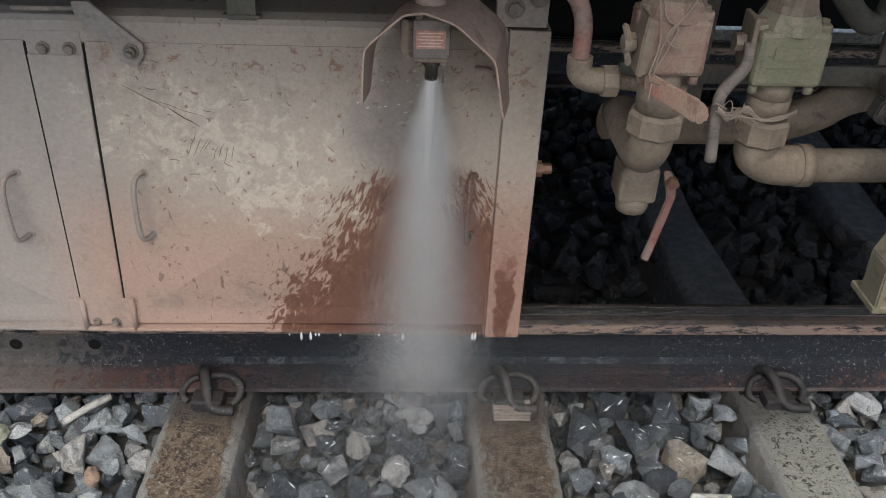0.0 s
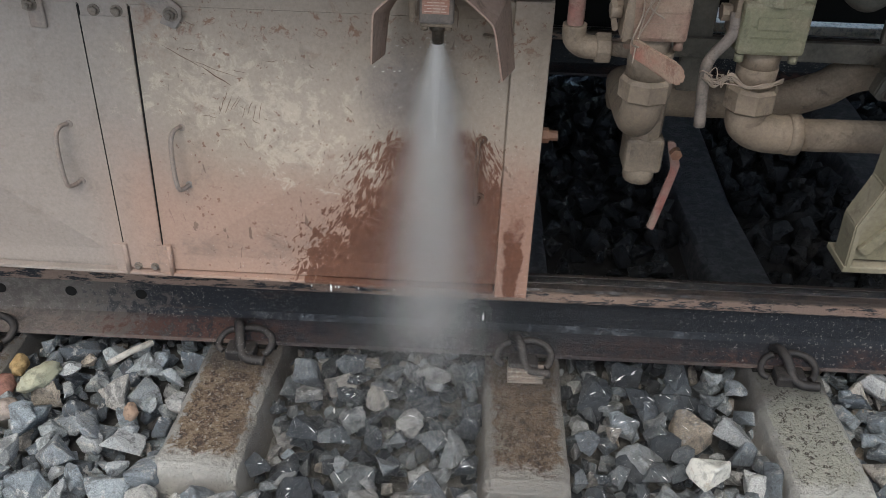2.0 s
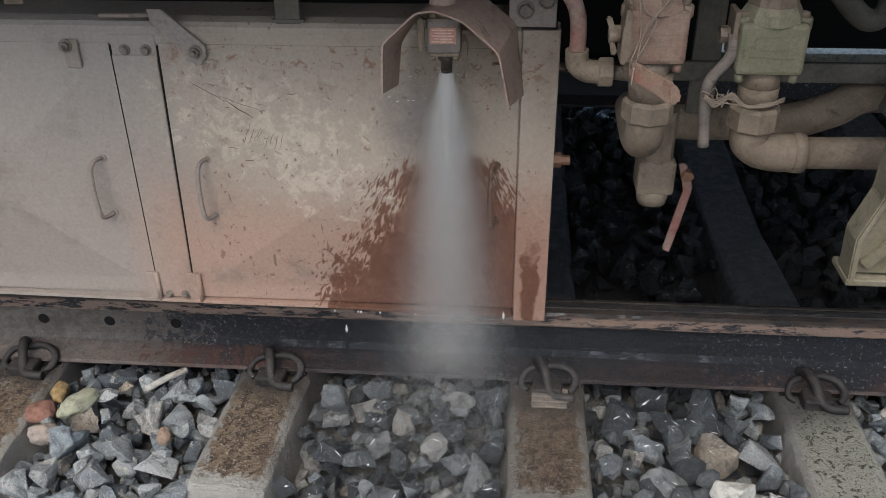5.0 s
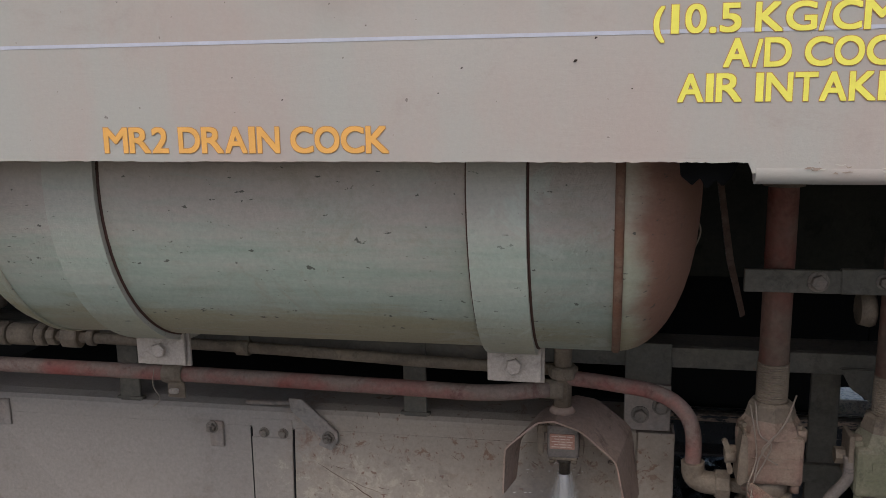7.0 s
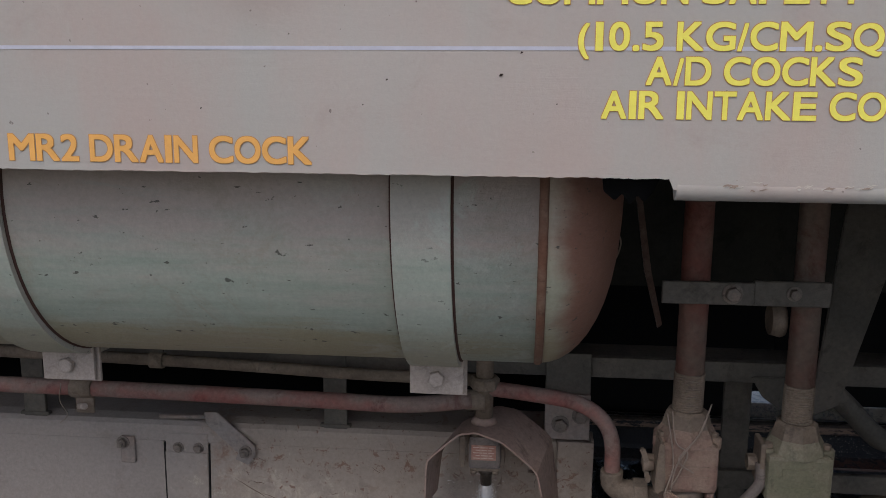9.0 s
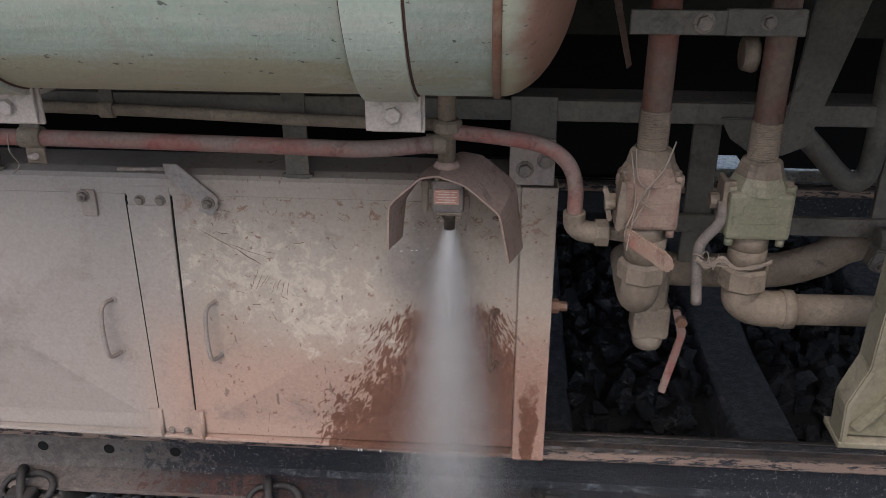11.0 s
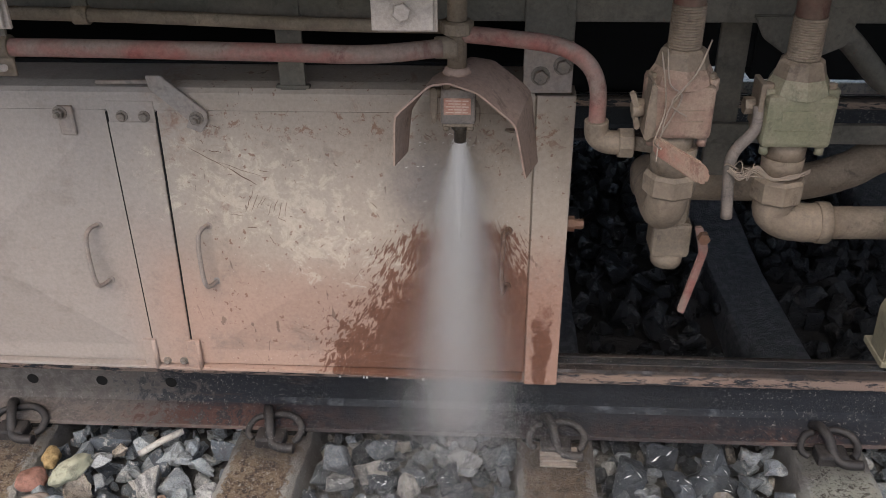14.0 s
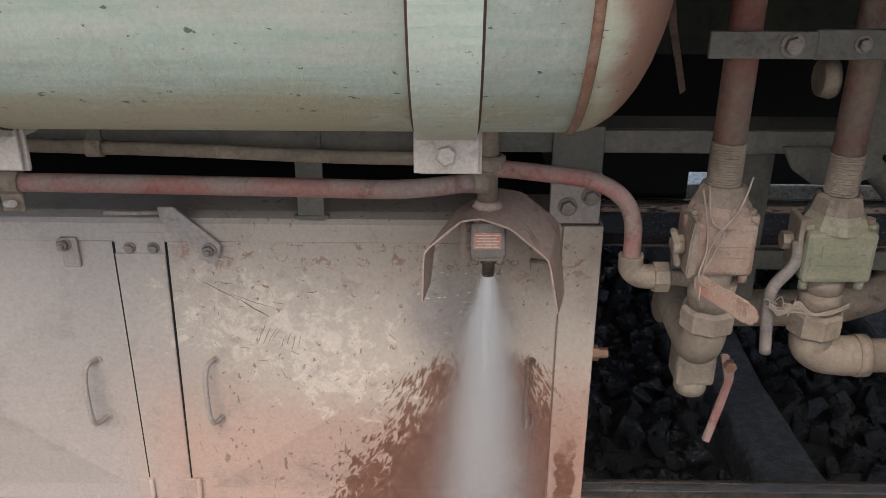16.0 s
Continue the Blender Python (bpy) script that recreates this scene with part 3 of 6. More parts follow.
    shine = math_node(nt, "MAXIMUM", math_node(nt, "MULTIPLY", math_node(nt, "MULTIPLY", wet, ramp(nt, fine, 0.45, 0.58)), 0.45), math_node(nt, "MULTIPLY", top, 0.45))
    set_in(nt, bsdf, "Roughness", math_node(nt, "SUBTRACT", 0.68, shine))
    set_in(nt, bsdf, "Specular IOR Level", 0.3)
    relief(nt, bsdf, math_node(nt, "ADD", fine, math_node(nt, "MULTIPLY", flake, 1.5)), 0.85, 0.005)
    return m


M_RAIL = rail_material()
M_CLIP = dusty("rusty_dark_spring_clip", (0.024, 0.022, 0.022), (0.065, 0.057, 0.052), amount=0.3, wear=0.3, scale=25, rough=0.55)


def ground_material():
    m, nt, bsdf = blank("ballast_ground")
    n1, n2 = noise_node(nt, 22, 8, 0.7), noise_node(nt, 1.2, 5, 0.6)
    col = mix_node(nt, (0.085, 0.082, 0.078), (0.25, 0.24, 0.22), ramp(nt, n1, 0.38, 0.70))
    col = mix_node(nt, col, (0.16, 0.145, 0.125), math_node(nt, "MULTIPLY", n2, 0.4))
    x, y, z = place_of(nt)
    # Oily ground under the locomotive, its shade put into the colour too.
    under = math_node(nt, "MULTIPLY", oil_shade_area(nt), ramp(nt, y, 2.5, 2.1))
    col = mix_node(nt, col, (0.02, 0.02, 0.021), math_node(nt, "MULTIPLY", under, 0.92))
    set_in(nt, bsdf, "Base Color", col)
    set_in(nt, bsdf, "Roughness", 0.9)
    relief(nt, bsdf, n1, 1.0, 0.03)
    return m


M_GROUND = ground_material()


def water_material():
    """Broken-up water: half of the light goes through each drop."""
    m, nt, bsdf = blank("spray_water")
    set_in(nt, bsdf, "Base Color", (0.98, 0.965, 0.94))
    set_in(nt, bsdf, "Roughness", 0.5)
    through_drop = nt.nodes.new("ShaderNodeBsdfTranslucent")
    through_drop.inputs["Color"].default_value = (0.98, 0.965, 0.94, 1.0)
    both = nt.nodes.new("ShaderNodeMixShader")
    both.inputs[0].default_value = 0.2
    nt.links.new(bsdf.outputs[0], both.inputs[1])
    nt.links.new(through_drop.outputs[0], both.inputs[2])
    nt.links.new(both.outputs[0], nt.nodes["Material Output"].inputs[0])
    return m


M_WATER = water_material()



# ---- mesh helpers ----
def part(name, bm, material, parent=None, label="", kind=""):
    """Links a bmesh as one mesh object under a thing or part."""
    me = bpy.data.meshes.new(name)
    bm.to_mesh(me)
    bm.free()
    me.materials.append(material)
    ob = new(name, me)
    if parent is not None:
        ob.parent = parent
    return tagged(ob, label, kind=kind)


def thing(name, label, category, group="", kind="", at=(0, 0, 0)):
    ob = new(name)
    ob.location = at
    ob.empty_display_size = 0.05
    return tagged(ob, label, category, group, kind)


def block(x0, x1, y0, y1, z0, z1, bevel=0.0, bm=None):
    """A bevelled block between two corners."""
    b = bmesh.new()
    bmesh.ops.create_cube(b, size=1.0)
    for v in b.verts:
        v.co = Vector(((x0 + x1) / 2 + v.co.x * (x1 - x0), (y0 + y1) / 2 + v.co.y * (y1 - y0), (z0 + z1) / 2 + v.co.z * (z1 - z0)))
    if bevel:
        bmesh.ops.bevel(b, geom=list(b.edges), offset=bevel, segments=2, affect="EDGES", profile=0.5)
    return merge(bm, b)


def merge(into, b):
    if into is None:
        return b
    me = bpy.data.meshes.new("tmp")
    b.to_mesh(me)
    b.free()
    into.from_mesh(me)
    bpy.data.meshes.remove(me)
    return into


def prism(outline, axis, a, c, bevel=0.0, bm=None):
    """An outline of (u, v) pushed from a to c along an axis: x: (y, z), y: (x, z), z: (x, y)."""
    b = bmesh.new()

    def at(u, v, w):
        return {"x": (w, u, v), "y": (u, w, v), "z": (u, v, w)}[axis]

    lo = [b.verts.new(at(u, v, a)) for u, v in outline]
    hi = [b.verts.new(at(u, v, c)) for u, v in outline]
    b.faces.new(lo)
    b.faces.new(hi)
    n = len(outline)
    for i in range(n):
        b.faces.new((lo[i], lo[(i + 1) % n], hi[(i + 1) % n], hi[i]))
    bmesh.ops.recalc_face_normals(b, faces=b.faces)
    if bevel:
        bmesh.ops.bevel(b, geom=list(b.edges), offset=bevel, segments=2, affect="EDGES")
    return merge(bm, b)


def tube(points, r, sides=14, bm=None, cap=True, radii=None):
    """A round bar or pipe along points."""
    b = bmesh.new()
    pts = [Vector(p) for p in points]
    rings, up = [], None
    for i, p in enumerate(pts):
        d = (pts[min(i + 1, len(pts) - 1)] - pts[max(i - 1, 0)]).normalized()
        if up is None:
            up = Vector((0, 0, 1)) if abs(d.z) < 0.9 else Vector((0, 1, 0))
        side = d.cross(up).normalized()
        up = side.cross(d).normalized()
        rr = radii[i] if radii else r
        rings.append([b.verts.new(p + rr * (math.cos(a) * side + math.sin(a) * up)) for a in (2 * math.pi * k / sides for k in range(sides))])
    for p, q in zip(rings, rings[1:]):
        for k in range(sides):
            f = b.faces.new((p[k], p[(k + 1) % sides], q[(k + 1) % sides], q[k]))
            f.smooth = True
    if cap:
        b.faces.new(rings[0])
        b.faces.new(rings[-1])
    bmesh.ops.recalc_face_normals(b, faces=b.faces)
    return merge(bm, b)


def lathe(profile, base, axis="z", sides=20, bm=None, smooth=True, turn=0.0):
    """A turned body: profile of (radius, distance along the axis) from base."""
    b = bmesh.new()
    rings = []
    for r, h in profile:
        ring = []
        for k in range(sides):
            a = turn + 2 * math.pi * k / sides
            u, v = r * math.cos(a), r * math.sin(a)
            ring.append(b.verts.new(Vector(base) + Vector({"z": (u, v, h), "x": (h, u, v), "y": (u, h, v)}[axis])))
        rings.append(ring)
    for p, q in zip(rings, rings[1:]):
        for k in range(sides):
            f = b.faces.new((p[k], p[(k + 1) % sides], q[(k + 1) % sides], q[k]))
            f.smooth = smooth
    b.faces.new(rings[0])
    b.faces.new(rings[-1])
    bmesh.ops.recalc_face_normals(b, faces=b.faces)
    return merge(bm, b)


def curve_points(ctrl, steps=6):
    """A smooth line through control points."""
    pts = [Vector(p) for p in ctrl]
    out = []
    for i in range(len(pts) - 1):
        p0, p1, p2, p3 = pts[max(i - 1, 0)], pts[i], pts[i + 1], pts[min(i + 2, len(pts) - 1)]
        for s in range(steps):
            t = s / steps
            out.append(0.5 * ((2 * p1) + (p2 - p0) * t + (2 * p0 - 5 * p1 + 4 * p2 - p3) * t * t + (3 * p1 - p0 - 3 * p2 + p3) * t ** 3))
    return out + [pts[-1]]


def hex_bolt(x, y, z, r, parent, depth=0.010, washer=True, stud=False, material=None):
    """A hexagon bolt head that faces the track side (towards -y)."""
    bm = lathe([(r * 0.93, 0), (r, -0.001), (r, -depth + 0.001), (r * 0.9, -depth)], (x, y - 0.002, z), "y", 6, smooth=False, turn=0.3)
    if washer:
        lathe([(r * 1.35, 0), (r * 1.35, -0.002)], (x, y, z), "y", 16, bm)
    if stud:
        lathe([(r * 0.55, 0), (r * 0.5, -depth - 0.010)], (x, y, z), "y", 10, bm)
    return part("bolt", bm, material or M_BOLT, parent)


# ---- ground and track ----
RAIL_Y = 0.262
gm = bmesh.new()
cuts_x = [-400, -60, -12, -3] + [-3 + 0.25 * i for i in range(1, 29)] + [12, 60, 400]
cuts_y = [-400, -60, -12, -3] + [-3 + 0.25 * i for i in range(1, 29)] + [12, 60, 400]
grid = [[gm.verts.new((x, y, -0.115 + 0.012 * noise.noise(Vector((x * 3, y * 3, 0))))) for x in cuts_x] for y in cuts_y]
for r0, r1 in zip(grid, grid[1:]):
    for i in range(len(cuts_x) - 1):
        gm.faces.new((r0[i], r0[i + 1], r1[i + 1], r1[i]))
ground = tagged(part("ground", gm, M_GROUND), "grey ballast bed of a railway track", "ground", kind="structure")

SLEEPER_X = [-2.28, -1.66, -1.04, -0.425, 0.178, 0.838, 1.450, 2.075, 2.70, 3.32, 3.95]


def sleeper_mesh():
    bm = bmesh.new()
    rnd = random.Random(8)
    ys = [-0.202, -0.195] + [-0.185 + 0.016 * i for i in range(39)] + [0.50, 0.60, 1.05, 1.6, 1.75, 2.1, 2.33, 2.34]
    tops = [-0.022, -0.008] + [0.0] * 39 + [-0.006, -0.015, -0.045, -0.012, 0.0, 0.0, -0.005, -0.02]
    rings = []
    for k, (y, t) in enumerate(zip(ys, tops)):
        w = 0.080
        chip = [0.005 * noise.noise(Vector((y * 26, 7.3 * i, 2))) + 0.0035 * min(0.0, noise.noise(Vector((y * 60, 3.1 * i, 5)))) + rnd.uniform(-0.0006, 0.0006) for i in range(4)]
        pts = [(-w - 0.035, -0.20), (-w - 0.006 - chip[0], t - 0.010 + chip[1]), (-w + 0.005 - chip[1], t), (w - 0.005 + chip[2], t), (w + 0.006 + chip[3], t - 0.010 + chip[2]), (w + 0.035, -0.20)]
        rings.append([bm.verts.new((x + 0.003 * noise.noise(Vector((x * 9, y * 7, 1))), y, z)) for x, z in pts])
    for p, q in zip(rings, rings[1:]):
        for i in range(5):
            bm.faces.new((p[i], p[i + 1], q[i + 1], q[i]))
    bm.faces.new(rings[0])
    bm.faces.new(rings[-1])
    bmesh.ops.recalc_face_normals(bm, faces=bm.faces)
    return bm


def make_clip(parent):
    """The two loops of a spring clip that hold the rail's foot."""
    leg = curve_points([(-0.024, 0.226, 0.036), (-0.016, 0.204, 0.052), (-0.006, 0.176, 0.046), (0.004, 0.144, 0.020), (0.022, 0.128, 0.012), (0.060, 0.126, 0.011)])
    right_loop = curve_points([(-0.012, 0.206, 0.034), (0.022, 0.212, 0.036), (0.052, 0.202, 0.032), (0.066, 0.184, 0.020), (0.060, 0.164, 0.008), (0.050, 0.156, 0.004)])
    left_loop = curve_points([(-0.028, 0.206, 0.033), (-0.046, 0.200, 0.028), (-0.058, 0.184, 0.018), (-0.058, 0.168, 0.008), (-0.044, 0.158, 0.004)])
    bm = tube(leg, 0.0110, 12)
    tube(right_loop, 0.0088, 12, bm)
    tube(left_loop, 0.0075, 12, bm)
    return part("spring_clip", bm, M_CLIP, parent)


first_sleeper = thing("sleeper", "weathered concrete sleeper bedded in grey ballast", "sleeper", "sleepers under the rails")
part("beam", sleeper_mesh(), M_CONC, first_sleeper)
part("rail_pad", block(-0.075, 0.075, 0.18, 0.345, 0.0005, 0.006), M_BLACK, first_sleeper)
part("clip_shoulder", block(-0.034, 0.034, 0.132, 0.178, -0.01, 0.026, 0.006), M_CLIP, first_sleeper)
make_clip(first_sleeper)
first_sleeper.location = (SLEEPER_X[0], 0, 0)
for sx in SLEEPER_X[1:]:
    copy_thing(first_sleeper, pose(sx, 0, 0, 0, 0, -3.0 if sx == 0.178 else random.uniform(-0.5, 0.5)))
# shim plates stacked under one clip
for ob in [o for o in scene.objects if o.parent is None and o.name.startswith("sleeper") and 0.7 < o.location.x < 0.95]:
    for k in range(3):
        part("shim_plate", block(-0.036, 0.044 + 0.002 * k, 0.100 + 0.011 * k, 0.150, 0.0005 + 0.006 * k, 0.0055 + 0.006 * k, 0.001), M_BOLT, ob)
# cast marks, worn past reading
for ob in [o for o in scene.objects if o.parent is None and o.name.startswith("sleeper") and 0.5 < o.location.x < 1.6]:
    for k in range(5):
        part("cast_mark", block(-0.052 + 0.022 * k, -0.038 + 0.022 * k, 0.010, 0.032, -0.001, 0.0022, 0.0008), M_CONC, ob)
    for k in range(3):
        part("cast_mark", block(-0.012 + 0.022 * k, 0.002 + 0.022 * k, -0.042, -0.018, -0.001, 0.0022, 0.0008), M_CONC, ob)


def rail_profile(cy):
    half = [(0.075, 0.006), (0.075, 0.0165), (0.040, 0.026), (0.016, 0.036), (0.0085, 0.052), (0.0085, 0.118), (0.014, 0.130), (0.034, 0.137), (0.0365, 0.142), (0.0345, 0.168), (0.030, 0.174), (0.020, 0.1772), (0.0, 0.178)]
    pts = [(cy - u, v) for u, v in half] + [(cy + u, v) for u, v in reversed(half[:-1])]
    return pts


rail = thing("rail", "rusty steel rail, black with grease along its web", "rail", "rails of the track")
rail_bm = prism(rail_profile(RAIL_Y), "x", -6.0, 9.0)
part("rail_bar", rail_bm, M_RAIL, rail)
for hx in (-0.405, -0.236, -0.068):
    hb = lathe([(0.0135, 0.0), (0.0135, -0.0012)], (hx, RAIL_Y - 0.0088, 0.087), "y", 18)
    part("bolt_hole", hb, M_BLACK, rail)
far_rail = thing("rail", "rusty steel rail on the far side of the track", "rail", "rails of the track")
part("rail_bar", prism(rail_profile(RAIL_Y + 1.745), "x", -6.0, 9.0), M_RAIL, far_rail)


# ---- the locomotive's side: skirt, body and dark underside ----
def skirt_sheet():
    """The skirt plate with a ragged lower edge and a step in it."""
    bm = bmesh.new()
    rnd = random.Random(4)
    xs, x = [], -3.5
    while x < 4.5:
        xs.append(x)
        x += 0.0045 if -0.5 < x < 1.4 else 0.25
    front, back = [], []
    for x in xs:
        z = 1.434 if x < 0.832 else 1.423
        if -0.5 < x < 1.4:
            z += rnd.uniform(-0.0006, 0.0006) + 0.0007 * noise.noise(Vector((x * 22, 0, 3)))
        front.append([bm.verts.new((x, -0.573, z)), bm.verts.new((x, -0.573, 1.50)), bm.verts.new((x, -0.573, 1.648 + 0.004 * math.sin(x * 3)))])
        back.append([bm.verts.new((x, -0.569, z)), bm.verts.new((x, -0.569, 1.648 + 0.004 * math.sin(x * 3)))])
    for i in range(len(xs) - 1):
        f, g, h, k = front[i], front[i + 1], back[i], back[i + 1]
        bm.faces.new((f[0], g[0], g[1], f[1]))
        bm.faces.new((f[1], g[1], g[2], f[2]))
        bm.faces.new((h[0], k[0], g[0], f[0]))
        bm.faces.new((h[0], h[1], k[1], k[0]))
        bm.faces.new((f[2], g[2], k[1], h[1]))
    bmesh.ops.recalc_face_normals(bm, faces=bm.faces)
    return bm


loco = thing("locomotive_body", "grey-green locomotive body with yellow stencilled lettering on its skirt", "locomotive")
skirt = part("skirt", skirt_sheet(), M_SKIRT, loco, "dusty grey-green skirt plate with a ragged lower edge")
part("skirt_rim", tube([(0.8375, -0.5625, 1.4232), (2.5, -0.5625, 1.4212)], 0.0118, 16), M_SKIRT, skirt, "rolled lower edge with peeling paint")
part("body_side", block(-6, 8, -0.585, -0.52, 1.652, 4.0, 0.004), M_SKIRT, loco)
# Ragged piece behind the skirt; its shadow is put into the near-black.
part("torn_bracket", prism([(0.765, 1.46), (0.770, 1.414), (0.782, 1.404), (0.790, 1.412), (0.797, 1.400), (0.806, 1.410), (0.813, 1.403), (0.822, 1.413), (0.842, 1.46)], "y", -0.52, -0.512, 0.001), M_DARK, loco)
# Slab closes the underside; its shade is in the near-black colour.
part("underside", block(-6, 8, -0.45, 2.75, 1.68, 1.74), M_DARK, loco, "near-black underside with its shade in the colour")
# Unseen roof and far side, added to keep the sky's light off.
part("roof", block(-6, 8, -0.585, 2.75, 4.0, 4.1), M_SKIRT, loco)
part("far_side", block(-6, 8, 2.75, 2.8, 1.0, 4.0), M_SKIRT, loco)
# Near-black boxes, added and sized to bound the bright strip beyond.
part("far_underframe_box", block(-6, 1.72, 2.15, 2.6, 0.245, 1.67), M_DARK, loco, "near-black boxes under the far side, shade in their colour")
part("far_underframe_box", block(1.724, 8, 2.15, 2.6, 0.194, 1.67), M_DARK, loco, "near-black boxes under the far side, shade in their colour")
# Added near-black panels hide bright ground where only darkness belongs.
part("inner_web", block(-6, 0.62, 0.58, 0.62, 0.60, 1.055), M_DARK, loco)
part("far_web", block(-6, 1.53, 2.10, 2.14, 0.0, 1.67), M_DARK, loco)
part("inner_beam", block(-6, 8, 0.55, 0.75, 1.06, 1.67), M_BEAM, loco)


# letter widths of the stencil, as shares of its size
STENCIL = dict(zip("ACDEFGIKLMNOQRSTVY0125()./ ", (0.72, 0.72, 0.72, 0.66, 0.61, 0.77, 0.27, 0.71, 0.60, 0.82, 0.72, 0.77, 0.77, 0.72, 0.66, 0.62, 0.69, 0.68, 0.56, 0.44, 0.56, 0.56, 0.33, 0.33, 0.27, 0.30, 0.28)))
CAP = 0.729


def glyph(ch):
    """One letter of the built-in font as points and faces."""
    cu = bpy.data.curves.new("letter", "FONT")
    cu.body, cu.size = ch, 1.0
    tmp = bpy.data.objects.new("letter", cu)
    scene.collection.objects.link(tmp)
    bpy.context.view_layer.update()
    me = bpy.data.meshes.new_from_object(tmp.evaluated_get(bpy.context.evaluated_depsgraph_get()))
    bpy.data.objects.remove(tmp)
    co, tris = np.array([v.co[:] for v in me.vertices]), [tuple(p.vertices) for p in me.polygons]
    bpy.data.meshes.remove(me)
    return co, tris


GLYPHS = {ch: glyph(ch) for ch in STENCIL if ch != " "}


def lettering(text, x0, x1, z0, z1, material, name="lettering", bold=0.0009, lift=0.0):
    """Stencilled words on the skirt, fitted between x0 and x1, from z0 up to z1."""
    runs, cursor = [], 0.0
    for ch in text:
        wide = STENCIL.get(ch, 0.72)
        if ch != " ":
            co, tris = GLYPHS[ch]
            lo, hi = co.min(0), co.max(0)
            inner = {"1": 0.15, "I": 0.15, ".": 0.13}.get(ch, wide - 0.09)
            u = cursor + (wide - inner) / 2 + (co[:, 0] - lo[0]) / (hi[0] - lo[0]) * inner
            # round letters keep their height within the line
            v = co[:, 1] / CAP if ch in "(),.Q/" else (co[:, 1] - lo[1]) / (hi[1] - lo[1])
            runs.append((u, v, tris))
        cursor += wide
    verts, faces = [], []
    # the stroke is thickened by laying shifted copies of it over one another
    for k, (dx, dz) in enumerate(((0, 0), (bold, 0), (-bold, 0), (0, bold), (0, -bold), (bold, bold), (-bold, -bold), (bold, -bold), (-bold, bold))):
        for u, v, tris in runs:
            n = len(verts)
            verts += [(x0 + a / cursor * (x1 - x0) + dx, -0.5735 - lift - 0.00003 * k, z0 + b * (z1 - z0) + dz) for a, b in zip(u, v)]
            faces += [tuple(i + n for i in f) for f in tris]
    out = bpy.data.meshes.new(name)
    out.from_pydata(verts, [], faces)
    out.materials.append(material)
    ob = new(name, out)
    ob.parent = skirt
    return ob


for words, x0, x1, z0, z1, paint in (
    ("COMMON SAFETY VALVE", 0.662, 1.142, 1.604, 1.630, M_YELLOW),
    ("(10.5 KG/CM.SQ.)", 0.734, 1.047, 1.560, 1.586, M_YELLOW),
    ("A/D COCKS", 0.801, 1.007, 1.527, 1.553, M_YELLOW),
    ("AIR INTAKE COCK", 0.759, 1.084, 1.494, 1.520, M_YELLOW),
    ("MR2 DRAIN COCK", 0.135, 0.467, 1.444, 1.471, M_ORANGE),
):
    lettering(words, x0, x1, z0, z1, M_OUTLINE, "letter_edge", 0.0013)
    lettering(words, x0, x1, z0, z1, paint, "lettering", 0.0007, 0.0004)
part("chalk_line", block(-3.0, 4.0, -0.5734, -0.5725, 1.5595, 1.5633), M_WHITELINE, skirt)

# Added pale slab for bright ground beyond; warm tint offsets the blue shade.
kerb = part("kerb", block(-30, 30, 2.64, 3.6, -0.08, 0.012, 0.006), tinted_stone("bright_ground_slab", (0.98, 0.88, 0.70)))
tagged(kerb, "added pale slab for the bright ground beyond the track", "kerb", kind="structure")

# ---- air reservoir ----
TY, TZ, TR = -0.230, 1.392, 0.255
tank = thing("air_reservoir", "pale green cylindrical air tank held by two steel straps", "tank")
part("shell", lathe([(TR, -0.110), (TR, 0.0), (TR, 0.4), (TR, 0.707)], (0, TY, TZ), "x", 72), M_TANK, tank)


def dome(x, way):
    prof = [(TR * math.cos(a) ** 0.78, x + way * 0.108 * math.sin(a)) for a in [i * math.pi / 2 / 12 for i in range(12)]]
    prof.append((0.012, x + way * 0.1085))
    return lathe(prof, (0, TY, TZ), "x", 72)


part("end_cap", dome(0.709, 1), M_CAP, tank, "rust-streaked rounded tank end")
part("end_cap", dome(-0.112, -1), M_CAP, tank)
for sx in (0.708, -0.111):
    wb = lathe([(TR, -0.0055), (TR + 0.003, -0.003), (TR + 0.003, 0.003), (TR, 0.0055)], (sx, TY, TZ), "x", 72)
    part("weld_seam", wb, M_RUSTWELD if sx > 0 else M_CAP, tank)


